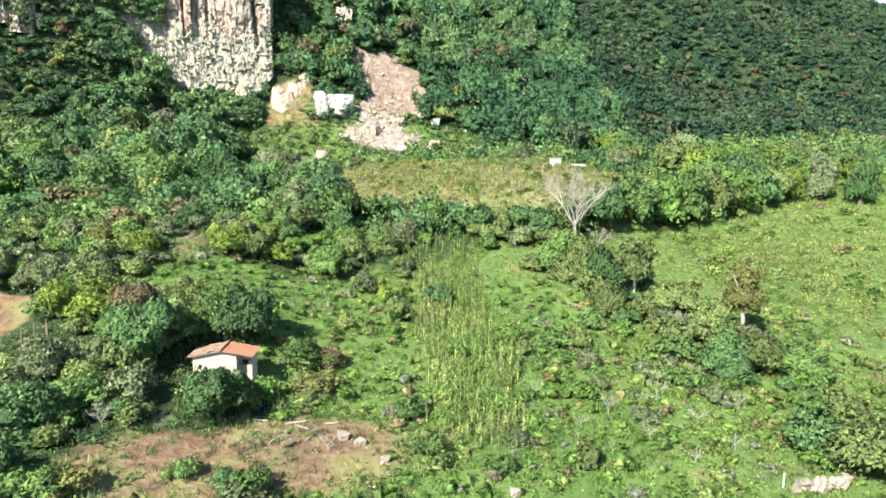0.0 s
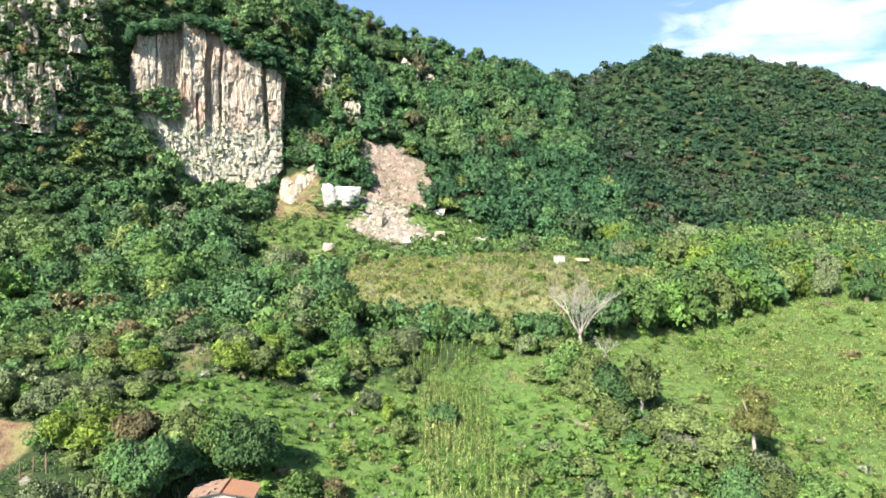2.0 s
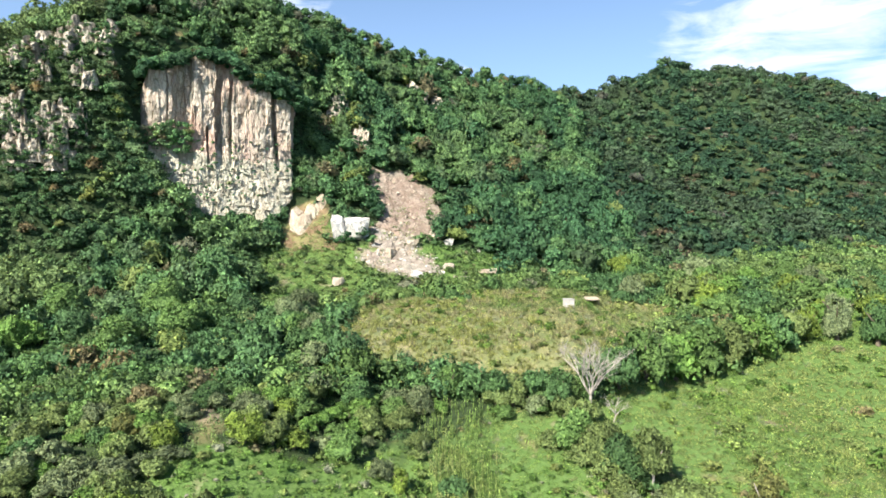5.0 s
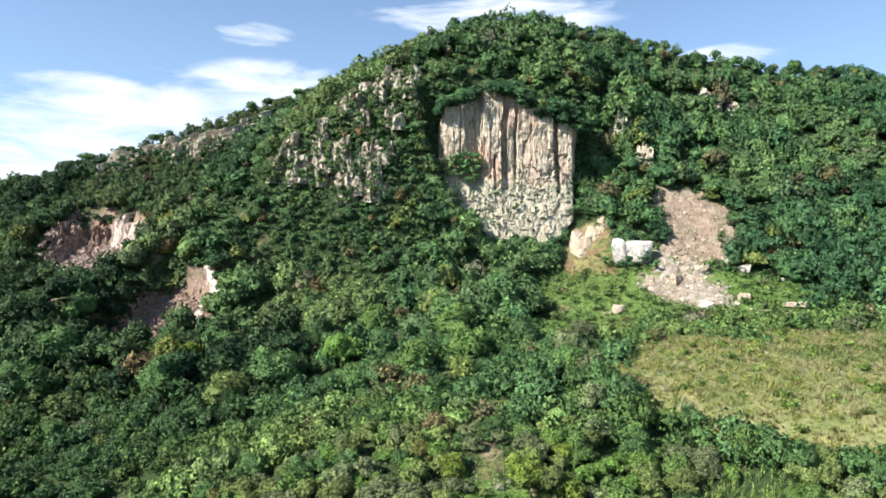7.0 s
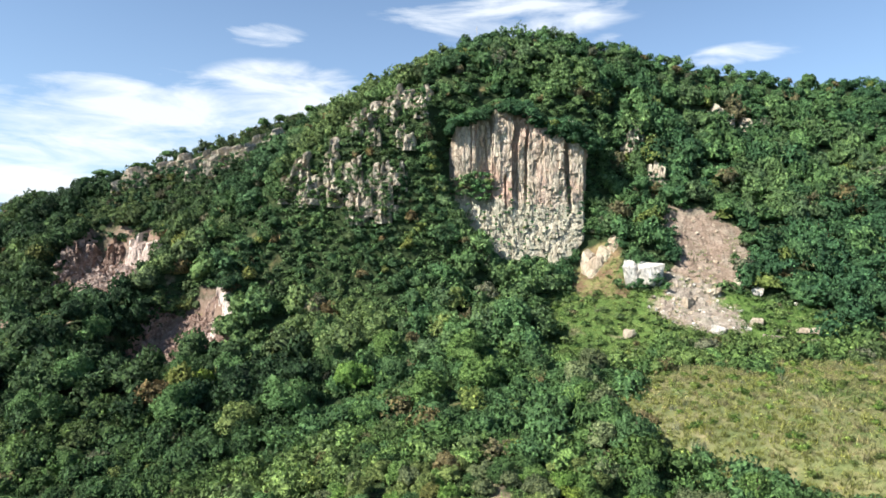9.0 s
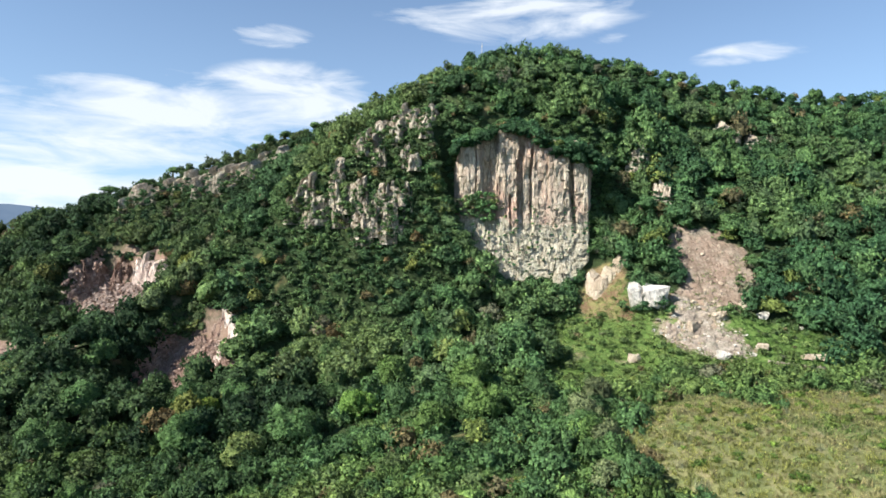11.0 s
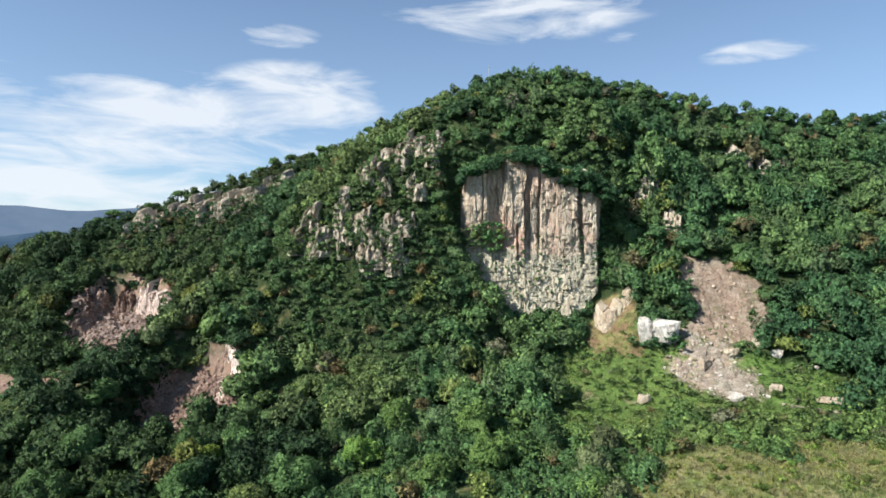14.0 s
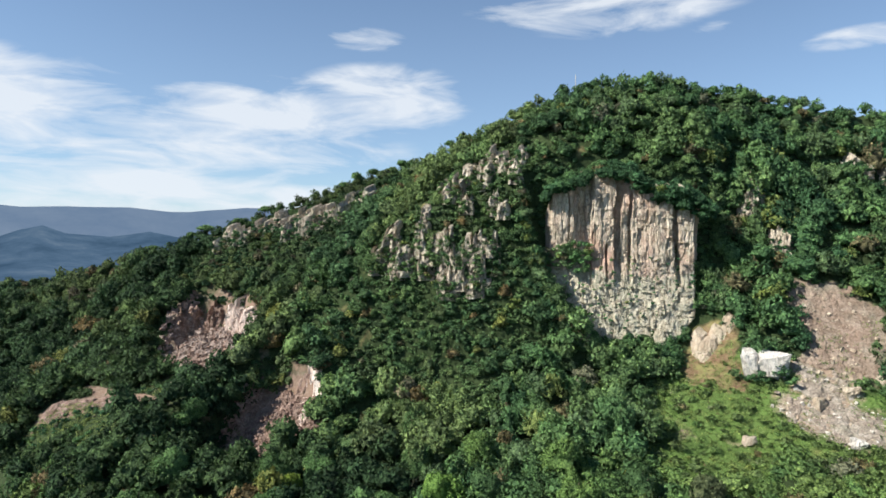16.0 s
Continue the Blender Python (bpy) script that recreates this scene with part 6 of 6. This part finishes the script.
# ---- the small house ----
M_WALL = plain("whitewash", (0.28, 0.24, 0.185), (0.56, 0.51, 0.43), 1.2)
M_TILE = plain("clay_tile", (0.17, 0.08, 0.05), (0.36, 0.19, 0.115), 2.5)
M_OLDTILE = plain("weathered_tile", (0.15, 0.10, 0.075), (0.34, 0.22, 0.16), 2.0)
M_WOOD = plain("old_wood", (0.12, 0.085, 0.06), (0.26, 0.2, 0.15), 3.0)
M_DARK = plain("dark_inside", (0.02, 0.018, 0.016), (0.04, 0.035, 0.03), 3.0)
M_STONE = plain("field_stone", (0.15, 0.13, 0.10), (0.34, 0.305, 0.25), 1.5)
M_OLDSHEET = plain("rusty_sheet", (0.26, 0.21, 0.15), (0.44, 0.38, 0.28), 1.2, 0.7)
M_SHEET = plain("pale_sheet", (0.36, 0.34, 0.30), (0.55, 0.53, 0.49), 0.8, 0.6)


def tile_slope(parent, x0, x1, y0, y1, z0, z1, mat, seed, broken=0.0, thick=0.1):
    """Courses of half-round tiles between the eave (x0, z0) and the ridge (x1, z1), running along y."""
    r_ = random.Random(seed)
    ln = math.hypot(x1 - x0, z1 - z0)
    courses, rows = max(int(ln / 0.42), 3), int((y1 - y0) / 0.26)
    bm0 = bmesh.new()
    prev = None
    n = 5
    for e in (0, 1):
        ring = [bm0.verts.new((e * 0.5 - 0.25, math.cos(math.pi * k / (n - 1)) * 0.14, math.sin(math.pi * k / (n - 1)) * 0.075 + e * 0.02)) for k in range(n)]
        if prev:
            for k in range(n - 1):
                bm0.faces.new((prev[k], prev[k + 1], ring[k + 1], ring[k]))
        prev = ring
    me = bpy.data.meshes.new("tile")
    bm0.to_mesh(me)
    bm0.free()
    me.materials.append(mat)
    ang = math.atan2(z1 - z0, x1 - x0)
    for i in range(courses):
        for j in range(rows):
            if r_.random() < broken:
                continue
            k = (i + 0.5) / courses
            ob = new("tile", me)
            ob.parent = parent
            ob.location = (x0 + (x1 - x0) * k, y0 + 0.13 + j * 0.26 + r_.uniform(-0.015, 0.015), z0 + (z1 - z0) * k + 0.05)
            ob.rotation_euler = (0, -ang, r_.uniform(-0.03, 0.03) + (0 if x1 > x0 else 0))


def small_house():
    h = thing("house", "small whitewashed hut with a broken red tile roof", "house", -20.3, 55.2, 5.35, 4)
    h.scale = (0.86, 0.78, 0.76)
    # gable front with corrugated white sheets, a set-back bay with a window
    for name, dims in (("wall", (-2.95, 1.6, 0.0, 0.18)), ("wall", (-2.95, 3.0, 3.5, 3.68))):
        bm = bmesh.new()
        x0, x1, y0, y1 = dims
        top = [(x0, 2.75), (0.0, 3.3), (x1, 2.75 if x1 > 2 else 2.98)]
        ring0 = [bm.verts.new((x, y0, z)) for x, z in [(x0, -1.2), (x1, -1.2)] + top[::-1]]
        ring1 = [bm.verts.new((x, y1, z)) for x, z in [(x0, -1.2), (x1, -1.2)] + top[::-1]]
        bm.faces.new(ring0)
        bm.faces.new(ring1[::-1])
        for k in range(5):
            bm.faces.new((ring0[k], ring1[k], ring1[(k + 1) % 5], ring0[(k + 1) % 5]))
        bmesh.ops.recalc_face_normals(bm, faces=bm.faces)
        part(name, bm, M_WALL, h)
    # upright ribs of the sheeting on the front
    for i in range(17):
        bm = bmesh.new()
        x = -2.75 + i * 0.265
        box(bm, x, x + 0.12, -0.035, 0.0, -1.0, 2.7 + 0.4 * (1 - abs(x) / 3.0))
        part("sheet_rib", bm, M_SHEET, h)
    for name, d in (("wall", (-2.95, -2.77, 0.18, 3.5, -1.2, 2.5)), ("wall", (2.82, 3.0, 1.1, 3.5, -1.2, 2.5)), ("wall", (1.42, 1.6, 0.18, 1.1, -1.2, 2.75))):
        bm = bmesh.new()
        box(bm, *d)
        part(name, bm, M_WALL, h)
    # bay with a window opening
    for d in ((1.6, 1.95, 1.1, 1.28, -1.2, 2.7), (2.65, 2.82, 1.1, 1.28, -1.2, 2.6), (1.95, 2.65, 1.1, 1.28, -1.2, 1.3), (1.95, 2.65, 1.1, 1.28, 1.95, 2.6)):
        bm = bmesh.new()
        box(bm, *d)
        part("wall", bm, M_WALL, h)
    w = new("window")
    w.parent = h
    for d in ((1.93, 2.67, 1.08, 1.14, 1.9, 1.98), (1.93, 2.67, 1.08, 1.14, 1.27, 1.34), (1.93, 2.0, 1.08, 1.14, 1.27, 1.98), (2.6, 2.67, 1.08, 1.14, 1.27, 1.98)):
        bm = bmesh.new()
        box(bm, *d)
        part("window_frame", bm, M_WOOD, w)
    # near-black sheet in the opening, the room's darkness given as colour
    bm = bmesh.new()
    box(bm, 2.0, 2.6, 1.2, 1.24, 1.34, 1.9)
    part("shutter", bm, M_DARK, w, "near-black sheet standing for the unlit inside")
    # roof: boards under tiles, the west slope half fallen in
    roof = new("roof")
    roof.parent = h
    for x0, z0 in ((3.3, 2.72), (-3.3, 2.72)):
        bm = bmesh.new()
        m = [bm.verts.new(p) for p in ((x0, -0.35, z0), (0, -0.35, 3.42), (0, 3.95, 3.42), (x0, 3.95, z0))]
        low = [bm.verts.new((v.co.x, v.co.y, v.co.z - 0.08)) for v in m]
        bm.faces.new(m)
        bm.faces.new(low[::-1])
        for k in range(4):
            bm.faces.new((m[k], low[k], low[(k + 1) % 4], m[(k + 1) % 4]))
        bmesh.ops.recalc_face_normals(bm, faces=bm.faces)
        part("roof_boards", bm, M_WOOD, roof)
    tile_slope(roof, 3.4, 0.05, -0.38, 3.98, 2.72, 3.44, M_TILE, 5, 0.02)
    tile_slope(roof, -3.4, -0.05, -0.38, 3.98, 2.72, 3.44, M_OLDTILE, 6, 0.42)
    bm = bmesh.new()
    tube(bm, [(0, -0.4, 3.5), (0, 1.8, 3.52), (0, 3.98, 3.5)], (0.13, 0.13, 0.13), 8)
    part("ridge_tiles", bm, M_TILE, roof)
    for k in range(4):
        bm = bmesh.new()
        y = 0.4 + k * 0.9
        tube(bm, [(-3.5, y, 2.75), (-1.7, y, 3.12), (-0.1, y, 3.48)], (0.06, 0.06, 0.06), 6)
        part("rafter", bm, M_WOOD, roof)


small_house()


# ---- on the meadow ----
def water_tank():
    x, y = 24.2, 137.5
    t = thing("water_tank", "small white block-built water tank on the meadow", "water tank", x, y, float(terrain(x, y)), 12)
    t.scale = (0.72, 0.72, 0.85)
    bm = bmesh.new()
    box(bm, -1.4, 1.4, -1.2, 1.2, -0.4, 2.0)
    bmesh.ops.bevel(bm, geom=bm.edges[:], offset=0.06, segments=2, affect="EDGES")
    part("body", bm, M_SHEET, t)
    bm = bmesh.new()
    box(bm, -1.55, 1.55, -1.35, 1.35, 2.004, 2.14)
    part("lid", bm, M_SHEET, t)
    bm = bmesh.new()
    tube(bm, [(1.4, 0.4, 0.3), (1.7, 0.4, 0.3), (1.75, 0.4, -0.3)], (0.06, 0.06, 0.06), 8)
    part("pipe", bm, M_DARK, t)


def open_shed():
    x, y = 32.6, 153.0
    t = thing("shed", "low open shed with a weathered tan roof on the meadow", "shed", x, y, float(terrain(x, y)), 8)
    t.scale = (0.72, 0.72, 0.8)
    for px_ in (-2.0, 2.0):
        for py_ in (-1.3, 1.3):
            bm = bmesh.new()
            tube(bm, [(px_, py_, -0.4), (px_, py_, 1.0), (px_ * 0.99, py_, 2.2)], (0.08, 0.075, 0.07), 7)
            part("post", bm, M_WOOD, t)
    bm = bmesh.new()
    box(bm, -2.4, 2.4, -1.7, 1.7, 0, 0.05, Matrix.Translation((0, 0, 2.28)) @ Matrix.Rotation(0.22, 4, "X"))
    part("roof_sheet", bm, M_OLDSHEET, t)
    bm = bmesh.new()
    box(bm, -2.0, 2.0, 1.25, 1.37, -0.3, 1.6)
    part("back_wall", bm, M_STONE, t)


water_tank()
open_shed()


def stone_wall(x0, y0, x1, y1, label, seed, size=0.5, rows=2):
    r_ = random.Random(seed)
    w = thing("dry_stone_wall", label, "stone wall", x0, y0, float(terrain(x0, y0)))
    bases = []
    for k in range(3):
        v, f = boulder_mesh(700 + k, 1, 0.05)
        me = bpy.data.meshes.new("stone")
        fill(me, v * size * 0.75, f)
        me.materials.append(M_STONE)
        bases.append(me)
    ln = math.hypot(x1 - x0, y1 - y0)
    n = int(ln / (size * 1.05))
    for i in range(n):
        for j in range(rows):
            k = (i + 0.5 * (j % 2)) / n
            x, y = x0 + (x1 - x0) * k + r_.uniform(-0.1, 0.1), y0 + (y1 - y0) * k + r_.uniform(-0.12, 0.12)
            ob = new("stone", bases[r_.randrange(3)])
            ob.parent = w
            ob.location = (x - x0, y - y0, float(terrain(x, y)) - float(terrain(x0, y0)) + size * (0.3 + 0.7 * j))
            ob.rotation_euler = (r_.uniform(0, 6), r_.uniform(0, 6), r_.uniform(0, 6))
    return w


stone_wall(36, 171, 52, 172, "low tumbled dry-stone wall above the meadow", 1, 0.9)
stone_wall(-1, 181, 12, 182, "low pale stone bank above the meadow", 2, 0.8, 1)

# ---- near stones, posts and yard clutter ----
for i_, (x_, y_, s_) in enumerate(((-8.2, 49.4, 1.15), (-6.7, 48.6, 0.95), (-4.4, 46.0, 0.9), (-12.4, 48.4, 0.45), (-13.0, 49.6, 0.5), (-11.2, 48.9, 0.4), (-35.2, 67.8, 1.1), (-31.0, 69.0, 0.8), (-31.2, 65.4, 0.9), (-33.0, 63.0, 0.6), (-30.6, 62.0, 0.7), (-11.2, 73.2, 0.6), (-9.4, 75.0, 0.4), (-29.0, 72.5, 0.6), (4.6, 95.0, 0.5), (1.2, 42.5, 0.9), (5.4, 42.0, 1.0), (-36.8, 70.4, 0.6), (-40.2, 58.6, 0.9), (-42.6, 57.2, 0.7))):
    boulder(x_, y_, (s_ * 0.95, s_ * 0.8, s_ * 0.65), M_STONE, "pale field stone lying in the grass", 800 + i_, 0.25, i_ * 40, "field_stone", "field stones")


def log(x, y, ln, rad, turn, label, mat=M_WOOD, seed=1):
    r_ = random.Random(seed)
    bm = bmesh.new()
    tube(bm, [(-ln / 2, 0, 0), (-ln / 6, r_.uniform(-0.08, 0.08), 0.03), (ln / 5, r_.uniform(-0.08, 0.08), 0.02), (ln / 2, 0, 0.05)], (rad, rad * 0.95, rad * 0.8, rad * 0.5), 8)
    ob = part("log", bm, mat)
    ob.matrix_basis = pose(x, y, float(terrain(x, y)) + rad * 0.8, 0, 0, turn)
    return tagged(ob, label, "log", "cut wood on the yard")


for i_, (x_, y_, l_, t_) in enumerate(((-12.6, 51.2, 1.8, 20), (-11.9, 50.6, 1.4, -35), (-13.6, 48.2, 1.6, 70), (-9.6, 51.6, 1.2, 10), (-15.6, 51.0, 1.5, -10))):
    log(x_, y_, l_, 0.09, t_, "pale cut branch lying on the bare yard", M_PALEBARK, i_)
log(-12.4, 47.7, 1.1, 0.3, 40, "short dark tree stump on the bare yard", M_WOOD, 9)


def fence_post(x, y, h, mat, label):
    bm = bmesh.new()
    tube(bm, [(0, 0, -0.4), (0.02, 0.01, h * 0.5), (0.04, 0, h)], (0.08, 0.075, 0.065), 8)
    ob = part("fence_post", bm, mat)
    ob.matrix_basis = pose(x, y, float(terrain(x, y)))
    return tagged(ob, label, "fence post", "fence posts")


for x_, y_ in ((-40.6, 60.2), (-39.8, 60.8), (-39.2, 60.0), (-41.4, 59.4)):
    fence_post(x_, y_, 1.5, M_WOOD, "grey weathered fence post beside the track")
fence_post(25.4, 43.6, 1.1, M_SHEET, "white-painted fence post in the weeds")
stone_wall(26.2, 43.2, 30.6, 44.0, "pale crumbling stone wall in the weeds", 3, 0.6, 2)


def summit_mast():
    x, y = -104.5, 226.0
    t = thing("mast", "thin white mast standing on the wooded summit", "mast", x, y, float(terrain(x, y)))
    bm = bmesh.new()
    tube(bm, [(0, 0, -1), (0, 0, 4), (0, 0, 8.5)], (0.14, 0.12, 0.09), 8)
    part("pole", bm, M_SHEET, t)
    bm = bmesh.new()
    tube(bm, [(-0.5, 0, 7.2), (0, -0.1, 7.2), (0.5, 0, 7.2)], (0.06, 0.06, 0.06), 6)
    part("crossbar", bm, M_SHEET, t)


summit_mast()
